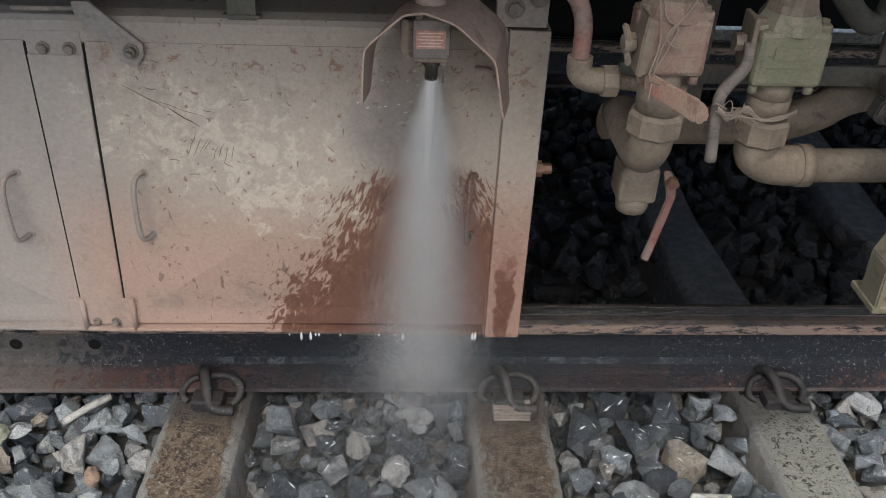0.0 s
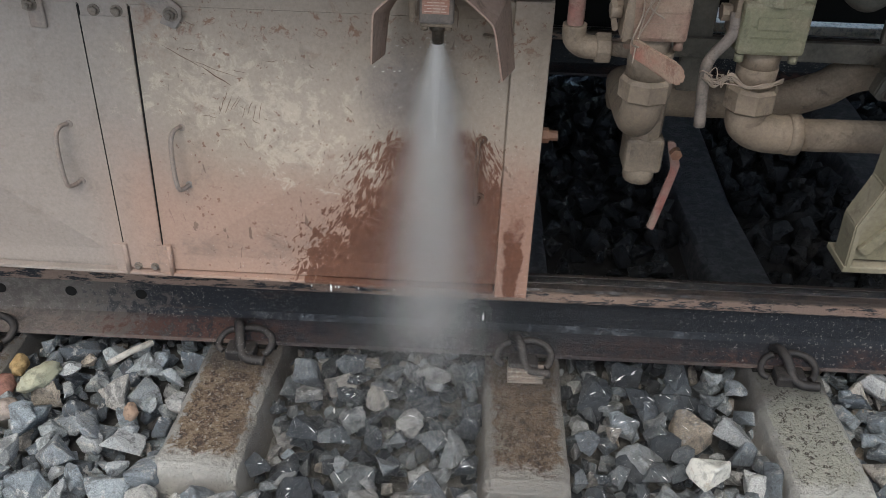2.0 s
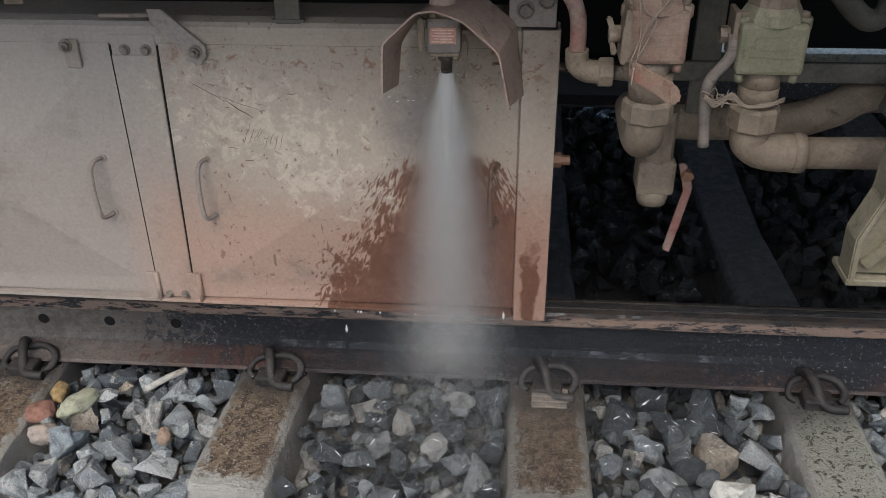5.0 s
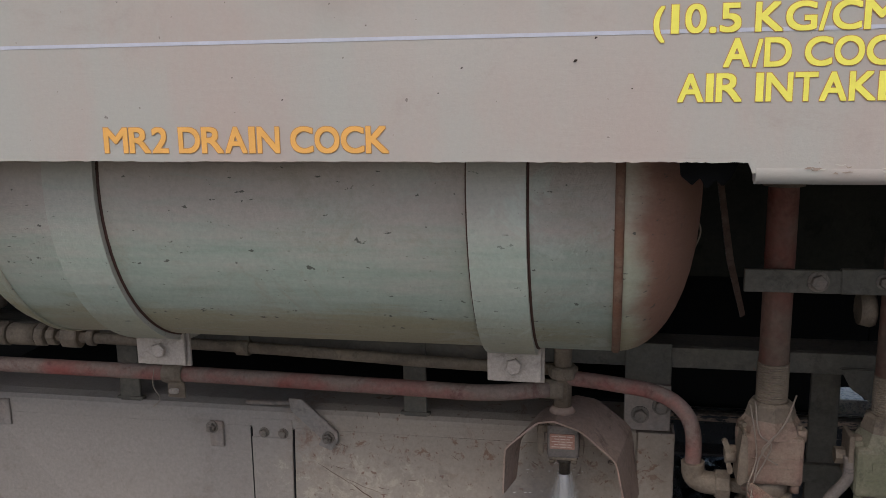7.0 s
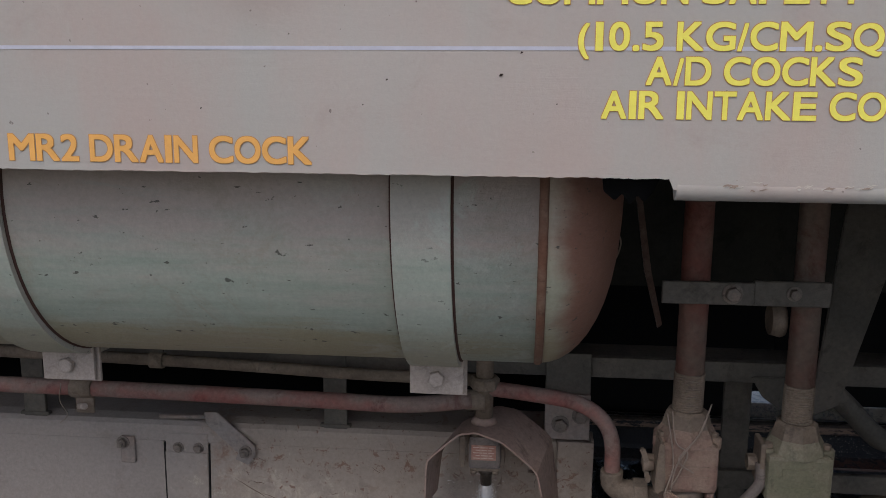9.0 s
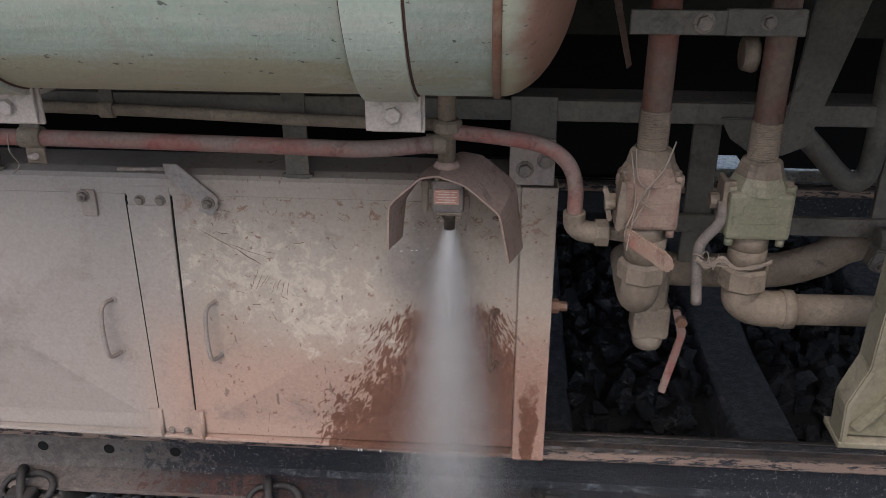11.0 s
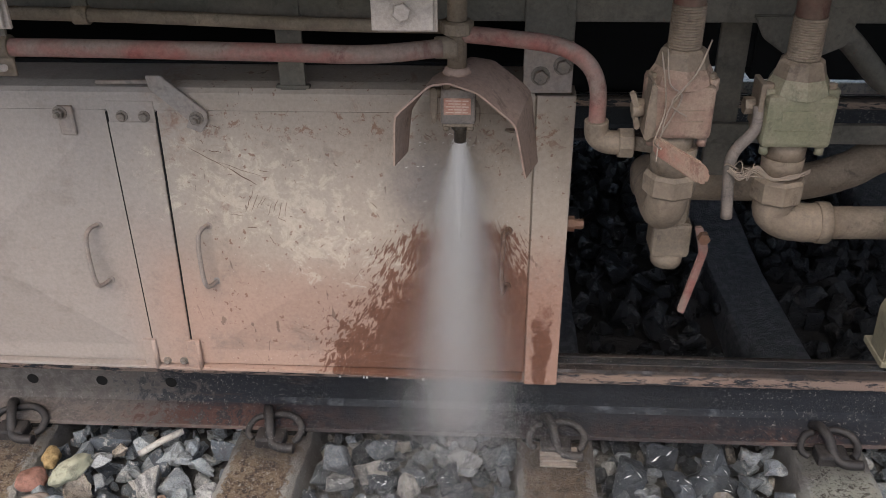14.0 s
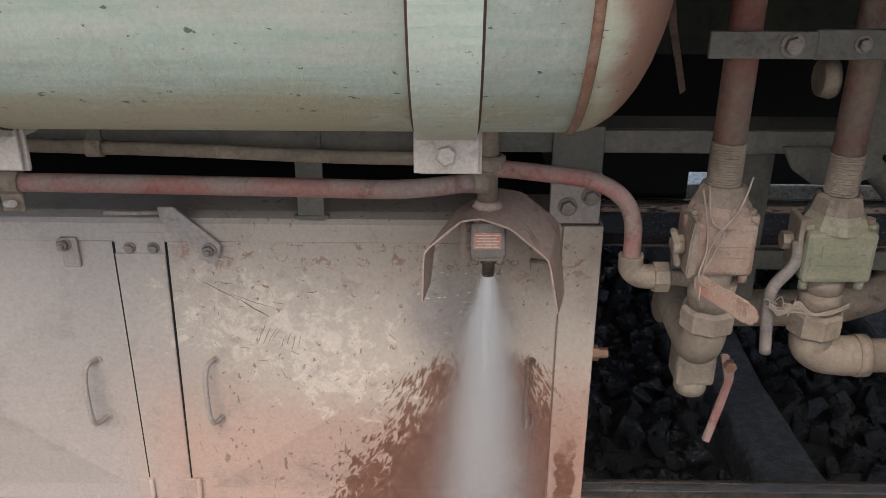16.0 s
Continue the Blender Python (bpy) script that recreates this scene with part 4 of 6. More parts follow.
def strap(cx, w):
    """A flat band round the tank that ends in a bolted lug below it."""
    bm = bmesh.new()
    a0, a1, n = radians(-104), radians(100), 44
    rows = []
    for i in range(n + 1):
        a = a0 + (a1 - a0) * i / n
        cy, cz = -math.cos(a), math.sin(a)
        row = []
        for rr in (TR + 0.0005, TR + 0.0095):
            for x in (cx - w / 2, cx + w / 2):
                row.append(bm.verts.new((x, TY + cy * rr, TZ + cz * rr)))
        rows.append(row)
    for p, q in zip(rows, rows[1:]):
        for i, j in ((0, 1), (1, 3), (3, 2), (2, 0)):
            f = bm.faces.new((p[i], p[j], q[j], q[i]))
    bmesh.ops.recalc_face_normals(bm, faces=bm.faces)
    ob = part("strap", bm, M_STRAP, tank, "painted steel strap")
    # Rings darken the strap edges: rust and the gap's shade in one colour.
    for side in (-1, 1):
        ex = cx + side * (w / 2 + 0.0012)
        ring = lathe([(TR, -0.002), (TR + 0.0022, -0.001), (TR + 0.0022, 0.001), (TR, 0.002)], (ex, TY, TZ), "x", 72)
        part("rust_line", ring, M_RUST_SHADE, ob)
    part("lug", block(cx - w / 2 - 0.004, cx + w / 2 + 0.004, -0.304, -0.297, 1.097, 1.149, 0.0015), M_LUG, ob)
    part("backing_lug", block(cx - w / 2 + 0.002, cx + w / 2 + 0.008, -0.294, -0.288, 1.093, 1.15, 0.001), M_LUG, ob)
    hex_bolt(cx, -0.304, 1.1215, 0.0115, ob, 0.009, False, material=M_LUG)


strap(0.569, 0.068)
strap(0.031, 0.070)

# ---- equipment box with two doors ----
ebox = thing("equipment_box", "dusty grey steel equipment box with two doors, hung over the rail", "box")
ebox_body = part("box_body", block(-0.59, 0.811, 0.006, 0.55, 0.338, 0.900, 0.003), M_DOOR, ebox)
part("top_sheet", prism([(0.0, 0.8725), (-0.0004, 0.892), (0.002, 0.902), (0.009, 0.909), (0.030, 0.914), (0.30, 0.918), (0.30, 0.912), (0.006, 0.900), (0.0055, 0.8725)], "x", -0.59, 0.749), M_DOOR, ebox)
# Near-black sheet put where the box top falls into shade.
part("box_top", block(-0.585, 0.745, 0.105, 0.54, 0.9175, 0.924, 0.001), M_DARK, ebox, "near-black cover that stands for shade")
part("corner_post", block(0.752, 0.815, -0.004, 0.006, 0.316, 0.905, 0.002), M_DOOR, ebox)
part("corner_post", block(-0.594, -0.531, -0.004, 0.006, 0.316, 0.905, 0.002), M_DOOR, ebox)
part("post_return", block(0.811, 0.8155, 0.006, 0.05, 0.316, 0.905, 0.001), M_DOOR, ebox)


def door_panel(x0, x1, z0, z1, cx, cz, inset, rise, left=0.0, right=0.0):
    """A sheet door, cross-broken: raised towards its middle along its diagonals."""
    bm = bmesh.new()

    def v(x, z, y):
        return bm.verts.new((x, y, z))

    o = [v(x0, z0, 0), v(x1, z0, 0), v(x1 + right, z1, 0), v(x0 + left, z1, 0)]
    n = [v(x0 + inset, z0 + inset, -0.0005), v(x1 - inset, z0 + inset, -0.0005), v(x1 + right - inset, z1 - inset, -0.0005), v(x0 + left + inset, z1 - inset, -0.0005)]
    c = v(cx, cz, -rise)
    k = [v(x0, z0, 0.006), v(x1, z0, 0.006), v(x1 + right, z1, 0.006), v(x0 + left, z1, 0.006)]
    for i in range(4):
        j = (i + 1) % 4
        bm.faces.new((o[i], o[j], n[j], n[i]))
        bm.faces.new((n[i], n[j], c))
        bm.faces.new((k[i], k[j], o[j], o[i]))
    bmesh.ops.recalc_face_normals(bm, faces=bm.faces)
    return bm


def door_handle(door, x, zt, zb, lean=0.0, material=None):
    pts = curve_points([(x, 0.002, zt), (x - 0.008, -0.020, zt + 0.002), (x - 0.012 + lean, -0.034, zt - 0.012), (x - 0.014 + lean, -0.036, (zt + zb) / 2), (x - 0.012 + lean, -0.034, zb + 0.010), (x - 0.006, -0.020, zb), (x, 0.002, zb)], 4)
    ob = part("handle", tube(pts, 0.0042, 10), material or M_GREY, door)
    for z in (zt, zb):
        part("handle_foot", lathe([(0.009, 0), (0.007, -0.004)], (x, 0.0, z), "y", 12), material or M_GREY, ob)


left_door = part("door", door_panel(-0.528, 0.029, 0.352, 0.872, -0.255, 0.60, 0.035, 0.030, 0.0, 0.003), M_DOOR, ebox)
right_door = part("door", door_panel(0.1068, 0.749, 0.346, 0.872, 0.435, 0.60, 0.035, 0.028, 0.014, 0.0), M_DOOR, ebox)
door_handle(left_door, -0.024, 0.652, 0.537)
door_handle(right_door, 0.179, 0.655, 0.540)
door_handle(right_door, 0.712, 0.655, 0.540, 0.004, M_WETRUST)
part("bent_tab", prism([(0.702, 0.850), (0.729, 0.846), (0.730, 0.825), (0.703, 0.827)], "y", -0.016, 0.0, 0.002), M_DOOR, right_door)
part("centre_plate", prism([(0.0318, 0.345), (0.1045, 0.345), (0.1160, 0.852), (0.0352, 0.852)], "y", -0.003, 0.006, 0.001), M_DOOR, ebox)
part("centre_plate_top", block(0.036, 0.1165, -0.001, 0.006, 0.845, 0.888, 0.001), M_DOOR, ebox)
part("door_gap", prism([(0.0293, 0.352), (0.0315, 0.352), (0.0330, 0.60), (0.0352, 0.868), (0.0322, 0.868), (0.0308, 0.60)], "y", -0.0012, 0.006), M_BLACK, ebox)
part("door_gap", prism([(0.1047, 0.352), (0.1066, 0.352), (0.1132, 0.60), (0.1197, 0.868), (0.1172, 0.868), (0.1106, 0.60)], "y", -0.0012, 0.006), M_BLACK, ebox)
part("sill_angle", prism([(-0.53, 0.349), (0.11, 0.341), (0.40, 0.340), (0.52, 0.336), (0.748, 0.3335), (0.748, 0.327), (0.52, 0.329), (0.40, 0.333), (0.11, 0.334), (-0.53, 0.342)], "y", -0.010, 0.02, 0.001), M_DOOR, ebox)
for hx in (0.010, 0.096):
    hp = part("hinge", block(hx, hx + 0.026, -0.0065, 0.0, 0.338, 0.402, 0.0015), M_DOOR, ebox)
    part("hinge_pin", tube([(hx + 0.024, -0.006, 0.335), (hx + 0.024, -0.006, 0.404)], 0.005, 10), M_DOOR, hp)
for bx in (0.060, 0.098):
    hex_bolt(bx, -0.001, 0.861, 0.0075, ebox, 0.006)
for bx in (0.053, 0.086):
    hex_bolt(bx, -0.003, 0.352, 0.006, ebox, 0.005)
lug_plate = part("latch_plate", block(-0.049, -0.021, -0.008, 0.0, 0.828, 0.880, 0.003), M_GREY, ebox)
hex_bolt(-0.042, -0.008, 0.869, 0.009, lug_plate, 0.008, True, True)
brace = part("stay_bar", prism([(0.115, 0.935), (0.140, 0.935), (0.208, 0.873), (0.208, 0.856), (0.194, 0.836), (0.170, 0.846), (0.176, 0.858), (0.118, 0.912)], "y", -0.010, -0.004, 0.001), M_GREY, ebox)
hex_bolt(0.190, -0.010, 0.862, 0.009, brace, 0.008, True, True)
part("stay_rod", tube([(0.03, -0.006, 0.922), (0.125, -0.006, 0.924)], 0.004, 8), M_GREY, brace)
left_stay = part("stay_bar", prism([(-0.60, 0.975), (-0.575, 0.975), (-0.505, 0.890), (-0.508, 0.868), (-0.53, 0.868), (-0.61, 0.955)], "y", -0.010, -0.004, 0.001), M_GREY, ebox)
hex_bolt(-0.522, -0.010, 0.882, 0.008, left_stay, 0.008, True, True)
part("latch_plate", block(-0.512, -0.478, -0.006, 0.0, 0.845, 0.90, 0.002), M_GREY, ebox)
latch = part("door_latch", block(0.548, 0.574, -0.006, 0.0, 0.640, 0.652, 0.002), M_DOOR, right_door)
side_bolt = part("side_bolt", lathe([(0.014, 0.0), (0.014, 0.014), (0.009, 0.014), (0.009, 0.030)], (0.8155, 0.03, 0.655), "x", 6, smooth=False), M_RUSTWELD, ebox)

# bracket that carries the box, and the frame bars above it
frame_ob = thing("underframe", "grimy grey steel bars and hangers of the underframe", "frame")
part("hanger", block(0.728, 0.806, 0.000, 0.008, 0.93, 1.066, 0.002), M_FRAME, frame_ob)
plate = part("hanger_plate", block(0.728, 0.806, -0.010, 0.0, 0.912, 0.995, 0.002), M_GREY, frame_ob)
hex_bolt(0.755, -0.010, 0.941, 0.0115, plate, 0.010)
hex_bolt(0.790, -0.010, 0.958, 0.0115, plate, 0.010)
part("long_bar", block(-1.2, 3.5, 0.008, 0.020, 1.022, 1.058, 0.002), M_FRAME, frame_ob)
part("long_bar_flange", block(-1.2, 3.5, 0.020, 0.09, 1.050, 1.058), M_FRAME, frame_ob)
part("upright", block(1.055, 1.104, 0.10, 0.112, 0.72, 1.036, 0.002), M_FRAME, frame_ob)
part("upright", block(1.395, 1.435, 0.10, 0.112, 0.78, 1.036, 0.002), M_FRAME, frame_ob)
part("lower_bar", block(0.95, 3.0, 0.085, 0.099, 0.79, 0.825, 0.002), M_FRAME, frame_ob)
part("gusset", prism([(1.075, 1.036), (1.095, 1.000), (1.130, 0.976), (1.184, 0.972), (1.221, 0.989), (1.305, 1.322), (1.345, 1.50), (1.25, 1.50), (1.204, 1.32), (1.18, 1.036)], "y", 0.000, 0.007, 0.002), M_FRAME, frame_ob)
part("bent_pipe", tube(curve_points([(1.19, 0.03, 1.030), (1.239, 0.02, 0.986), (1.295, 0.02, 0.930), (1.325, 0.02, 0.925), (1.340, 0.02, 0.965), (1.338, 0.02, 1.156), (1.350, 0.02, 1.30), (1.37, 0.02, 1.66)], 5), 0.0185, 14), M_FRAME, frame_ob)
for sx in (0.354, -0.215):
    part("strut", block(sx - 0.021, sx + 0.021, 0.004, 0.012, 0.908, 1.16, 0.001), M_FRAME, frame_ob)
    part("strut_weld", block(sx - 0.028, sx + 0.028, 0.001, 0.014, 0.911, 0.917, 0.002), M_FRAME, frame_ob)

part("hanging_strip", prism([(0.852, 1.46), (0.861, 1.46), (0.902, 1.21), (0.925, 1.116), (0.917, 1.110), (0.890, 1.21)], "y", 0.022, 0.027, 0.001), M_WETRUST, frame_ob, "thin dark rusty strip")
stub = part("pipe_stub", lathe([(0.020, 0), (0.022, 0.003), (0.022, 0.055), (0.018, 0.060)], (1.395, 0.060, 0.800), "x", 16), M_FRAME, frame_ob)
part("stub_lug", prism([(1.385, 0.790), (1.412, 0.785), (1.420, 0.752), (1.392, 0.744), (1.376, 0.756)], "y", 0.030, 0.060, 0.003), M_FRAME, stub)
hex_bolt(1.400, 0.030, 0.758, 0.008, stub, 0.010)

# ---- pipework ----
PY = -0.13
red_pipe = thing("red_air_pipe", "dusty red air pipe running over the box", "pipe")
part("pipe_run", tube(curve_points([(-1.1, PY, 1.022), (-0.1, PY, 1.019), (0.35, PY, 1.014), (0.50, PY, 1.012), (0.605, PY + 0.02, 1.016)], 5), 0.0135, 16), M_RED, red_pipe)
clamp_ring = part("pipe_clip", tube([(-0.062, PY, 1.0195), (-0.026, PY, 1.0195)], 0.0175, 14), M_PIPE, red_pipe)
part("clip_strap", block(-0.060, -0.028, PY - 0.004, PY + 0.003, 1.030, 1.17, 0.001), M_FRAME, clamp_ring)
part("clip_tail", block(-0.058, -0.026, PY - 0.004, PY + 0.002, 0.975, 1.006, 0.002), M_PIPE, clamp_ring)
part("clip_screw", tube([(-0.050, PY - 0.006, 0.988), (-0.034, PY - 0.018, 0.993)], 0.0055, 8), M_LUG, clamp_ring)
part("binding_wire", tube(curve_points([(-0.075, PY - 0.014, 1.030), (-0.078, PY - 0.016, 1.000), (-0.070, PY - 0.010, 0.975), (-0.082, PY - 0.014, 0.960)]), 0.0008, 5), M_WIRE, clamp_ring)
right_run = thing("red_branch_pipe", "dusty red pipe bending down to an elbow", "pipe")
part("pipe_run", tube(curve_points([(0.635, PY + 0.03, 1.034), (0.70, PY + 0.02, 1.031), (0.770, PY + 0.01, 1.024), (0.812, PY, 1.004), (0.832, PY, 0.965), (0.834, PY, 0.905)], 6), 0.0125, 16), M_RED, right_run)
part("elbow", tube(curve_points([(0.834, PY, 0.915), (0.836, PY, 0.893), (0.850, PY, 0.882), (0.872, PY, 0.880)], 5), 0.018, 16), M_PIPE, right_run)
part("union_nut", lathe([(0.022, 0), (0.0235, 0.002), (0.0235, 0.020), (0.022, 0.022)], (0.868, PY, 0.880), "x", 8, smooth=False), M_PIPE, right_run)
part("nipple", tube([(0.888, PY, 0.880), (0.95, PY - 0.02, 0.880)], 0.011, 14), M_PIPE, right_run)
grey_pipe = thing("grey_air_pipe", "thin dusty grey pipe behind the red pipe", "pipe")
part("pipe_run", tube(curve_points([(-1.1, -0.05, 1.064), (0.0, -0.05, 1.046), (0.4, -0.05, 1.033), (0.62, -0.05, 1.030)], 5), 0.0105, 14), M_PIPE, grey_pipe)
part("coupling", lathe([(0.0145, 0), (0.015, 0.002), (0.015, 0.022), (0.0145, 0.024)], (0.040, -0.05, 1.0447), "x", 12), M_PIPE, grey_pipe)
part("pipe_hanger", block(0.041, 0.064, -0.053, -0.047, 1.055, 1.16, 0.001), M_FRAME, grey_pipe)
for cx, w, r in ((-0.52, 0.030, 0.024), (-0.47, 0.018, 0.021), (-0.44, 0.020, 0.024), (-0.36, 0.018, 0.022), (-0.335, 0.016, 0.020), (-0.305, 0.034, 0.023), (-0.255, 0.014, 0.018)):
    part("pipe_fitting", lathe([(r * 0.9, 0), (r, 0.003), (r, w - 0.003), (r * 0.9, w)], (cx, -0.05, 1.0525), "x", 8, smooth=False), M_PIPE, grey_pipe)
part("fitting_tee", tube([(-0.415, -0.05, 1.0525), (-0.36, -0.05, 1.0525)], 0.021, 14), M_PIPE, grey_pipe)
part("drain_bowl", lathe([(0.012, 0), (0.020, 0.004), (0.020, 0.016), (0.032, 0.020), (0.033, 0.045), (0.028, 0.075), (0.022, 0.11)], (-0.476, -0.03, 1.078), "z", 16), M_LEVER, grey_pipe)

# ---- drain valve with its hood ----
drain = thing("drain_valve", "dusty drain valve blowing water from a short dark nozzle", "valve")
part("riser", tube([(0.627, -0.10, 1.24), (0.627, -0.10, 0.965)], 0.0145, 16), M_PIPE, drain)
part("weld_collar", lathe([(0.022, 0), (0.019, 0.006), (0.0155, 0.010)], (0.627, -0.10, 0.976), "z", 16), M_HOOD, drain)
part("tee_arm", lathe([(0.015, 0), (0.0165, 0.004), (0.0165, 0.034)], (0.594, -0.105, 1.015), "x", 16), M_PIPE, drain)
part("union_nut", lathe([(0.020, 0), (0.0245, 0.003), (0.0245, 0.018), (0.020, 0.021)], (0.627, -0.10, 1.034), "z", 8, smooth=False), M_PIPE, drain)
vb = part("valve_body", block(0.603, 0.655, -0.118, -0.070, 0.900, 0.956, 0.004), M_LEVER, drain)
part("valve_neck", lathe([(0.017, 0), (0.014, 0.03)], (0.629, -0.095, 0.954), "z", 12), M_PIPE, vb)
part("valve_flange", block(0.605, 0.653, -0.116, -0.072, 0.895, 0.901, 0.002), M_PIPE, vb)
plate = part("name_plate", block(0.6075, 0.648, -0.1205, -0.118, 0.917, 0.943, 0.0005), M_COPPER, vb, "copper-red name plate")
for k in range(5):
    x = 0.6105 + 0.004 * (k % 2)
    for w in ((0.012, 0.010, 0.008), (0.007, 0.012, 0.005), (0.014, 0.007, 0.010), (0.008, 0.009, 0.006), (0.010, 0.012, 0.009))[k]:
        part("plate_bar", block(x, x + w, -0.1208, -0.1205, 0.9200 + k * 0.0046, 0.9214 + k * 0.0046), M_PALEBAR, plate)
        x += w + 0.0016
part("nozzle", lathe([(0.014, 0.030), (0.0135, 0.022), (0.0095, 0.018), (0.0095, 0.0)], (0.631, -0.095, 0.864), "z", 16), M_NOZZLE, drain)
for k in (-1, 1):
    part("flange_screw", lathe([(0.0055, 0), (0.0055, -0.006)], (0.629 + 0.018 * k, -0.112, 0.896), "z", 8), M_PIPE, vb)
part("top_screw", lathe([(0.006, 0), (0.006, 0.010)], (0.612, -0.110, 0.955), "z", 8), M_PIPE, vb)
part("side_lever", prism([(0.588, 0.955), (0.596, 0.955), (0.598, 0.935), (0.596, 0.900), (0.589, 0.898), (0.586, 0.93)], "y", -0.112, -0.098, 0.002), M_PIPE, drain)
part("lever_pin", tube([(0.586, -0.100, 0.944), (0.606, -0.100, 0.944)], 0.008, 10), M_PIPE, drain)


def hood_sheet():
    """An arched, tapering sheet over the valve."""
    fx = [(0.532, 0.846), (0.535, 0.926), (0.588, 0.974), (0.616, 0.978), (0.659, 0.963), (0.716, 0.914), (0.733, 0.828)]
    bx = [(0.540, 0.815), (0.548, 0.890), (0.586, 0.945), (0.645, 0.977), (0.682, 0.971), (0.741, 0.924), (0.757, 0.800)]

    def bent(line, y):
        """Flat runs between short rounded bends."""
        pts = [Vector((x, y, z)) for x, z in line]
        out = [pts[0]]
        for a, p, c in zip(pts, pts[1:], pts[2:]):
            out += [p.lerp(a, 0.18), p.lerp(a, 0.06).lerp(p.lerp(c, 0.06), 0.5), p.lerp(c, 0.18)]
        return out + [pts[-1]]

    front, back = bent(fx, -0.150), bent(bx, -0.026)
    bm = bmesh.new()
    rows = []
    for f, b in zip(front, back):
        rows.append([bm.verts.new(f.lerp(b, s)) for s in (0, 0.33, 0.66, 1.0)])
    for p, q in zip(rows, rows[1:]):
        for i in range(3):
            fc = bm.faces.new((p[i], p[i + 1], q[i + 1], q[i]))
            fc.smooth = False
    bmesh.ops.recalc_face_normals(bm, faces=bm.faces)
    bmesh.ops.solidify(bm, geom=list(bm.faces), thickness=0.003)
    return bm


part("hood", hood_sheet(), M_HOOD, drain, "bent brown sheet-steel hood")


# ---- two riser pipes with ball valves ----
def riser(cx, cy, body_mat, label, width, half_depth, z_body, pipe_mat):
    t = thing("ball_valve", label, "valve", "ball valves on the riser pipes")
    part("riser_pipe", tube([(cx, cy, 1.60), (cx, cy, z_body + 0.10)], 0.0215, 20), pipe_mat, t)
    part("pipe_socket", lathe([(0.029, 0), (0.030, 0.004), (0.030, 0.04), (0.029, 0.044)], (cx, cy, 1.36), "z", 16), M_PIPE, t)
    thread = [(0.0218 + 0.0014 * (k % 2), k * 0.0018) for k in range(36)]
    part("pipe_thread", lathe(thread, (cx, cy, z_body + 0.074), "z", 24, smooth=False), M_PIPE, t)
    body = part("valve_body", block(cx - width / 2, cx + width / 2, cy - half_depth, cy + half_depth, z_body - 0.043, z_body + 0.034, 0.007), body_mat, t)
    part("top_hexagon", lathe([(0.036, 0), (0.038, 0.004), (0.032, 0.026), (0.027, 0.030)], (cx, cy, z_body + 0.048), "z", 8, smooth=False), M_PIPE, t)
    part("shoulder", lathe([(0.048, 0), (0.044, 0.014), (0.038, 0.024)], (cx, cy, z_body + 0.030), "z", 8, smooth=False), body_mat, t)
    for k in (-1, 1):
        part("body_ridge", block(cx - width * 0.34, cx + width * 0.34, cy - half_depth - 0.0015, cy - half_depth + 0.001, z_body + 0.008 * k - 0.008, z_body + 0.008 * k - 0.0065), body_mat, body)
    for k in (-1, 1):
        part("body_ear", lathe([(0.012, 0), (0.0135, 0.003), (0.0135, 0.016), (0.011, 0.019)], (cx + k * (width / 2 - 0.006), cy - 0.012, z_body + 0.020), "z", 12), body_mat, body)
        part("ear_bolt", lathe([(0.0085, 0), (0.0085, 0.006), (0.007, 0.0075)], (cx + k * (width / 2 - 0.006), cy - 0.012, z_body + 0.038), "z", 6, smooth=False), M_PIPE, body)
    part("lower_neck", lathe([(0.029, 0), (0.031, 0.036)], (cx, cy, z_body - 0.078), "z", 16), M_PIPE, t)
    for k in (-1, 1):
        part("body_screw", lathe([(0.007, 0), (0.007, 0.012)], (cx + k * width * 0.4, cy - half_depth + 0.014, z_body - 0.056), "z", 8), body_mat, t)
    return t


v1 = riser(0.940, -0.165, M_VRED, "dusty pink-brown ball valve with its red lever wired shut", 0.088, 0.040, 0.960, M_PIPERED)
part("union_nut", lathe([(0.035, 0), (0.0395, 0.004), (0.0395, 0.030), (0.035, 0.036)], (0.944, -0.165, 0.818), "z", 8, smooth=False), M_PIPE, v1)
part("neck", lathe([(0.031, 0), (0.034, 0.045)], (0.944, -0.165, 0.850), "z", 16), M_PIPE, v1)
part("elbow", tube(curve_points([(0.944, -0.165, 0.825), (0.944, -0.160, 0.795), (0.944, -0.130, 0.770), (0.945, -0.06, 0.764), (0.948, 0.03, 0.762)], 6), 0.0305, 18), M_PIPE, v1)
lever_bm = prism([(0.9025, 0.9255), (0.907, 0.930), (0.9315, 0.9245), (0.9577, 0.9205), (0.9655, 0.9105), (0.9639, 0.895), (0.9551, 0.888), (0.9277, 0.8955), (0.9046, 0.902)], "y", 0.0, 0.008, 0.003)
for v in lever_bm.verts:
    v.co.y += -0.219 - (v.co.x - 0.904) * 1.35
lever = part("lever", lever_bm, M_HANDLE, v1, "dusty red flat lever")
part("lever_root", tube([(0.902, -0.215, 0.922), (0.895, -0.195, 0.940), (0.895, -0.175, 0.962)], 0.008, 8), M_PIPE, lever)
part("lever_boss", lathe([(0.012, 0), (0.012, -0.018), (0.008, -0.024)], (0.897, -0.185, 0.958), "x", 12), M_PIPE, v1)
part("stop_plate", prism([(0.888, 0.925), (0.895, 0.921), (0.904, 0.940), (0.900, 1.000), (0.893, 1.004), (0.890, 0.970)], "y", -0.222, -0.172, 0.002), M_PIPE, v1)
wing = part("wing_nut", lathe([(0.009, 0), (0.010, 0.003), (0.008, 0.016)], (0.872, -0.200, 0.958), "x", 10), M_PIPE, v1)
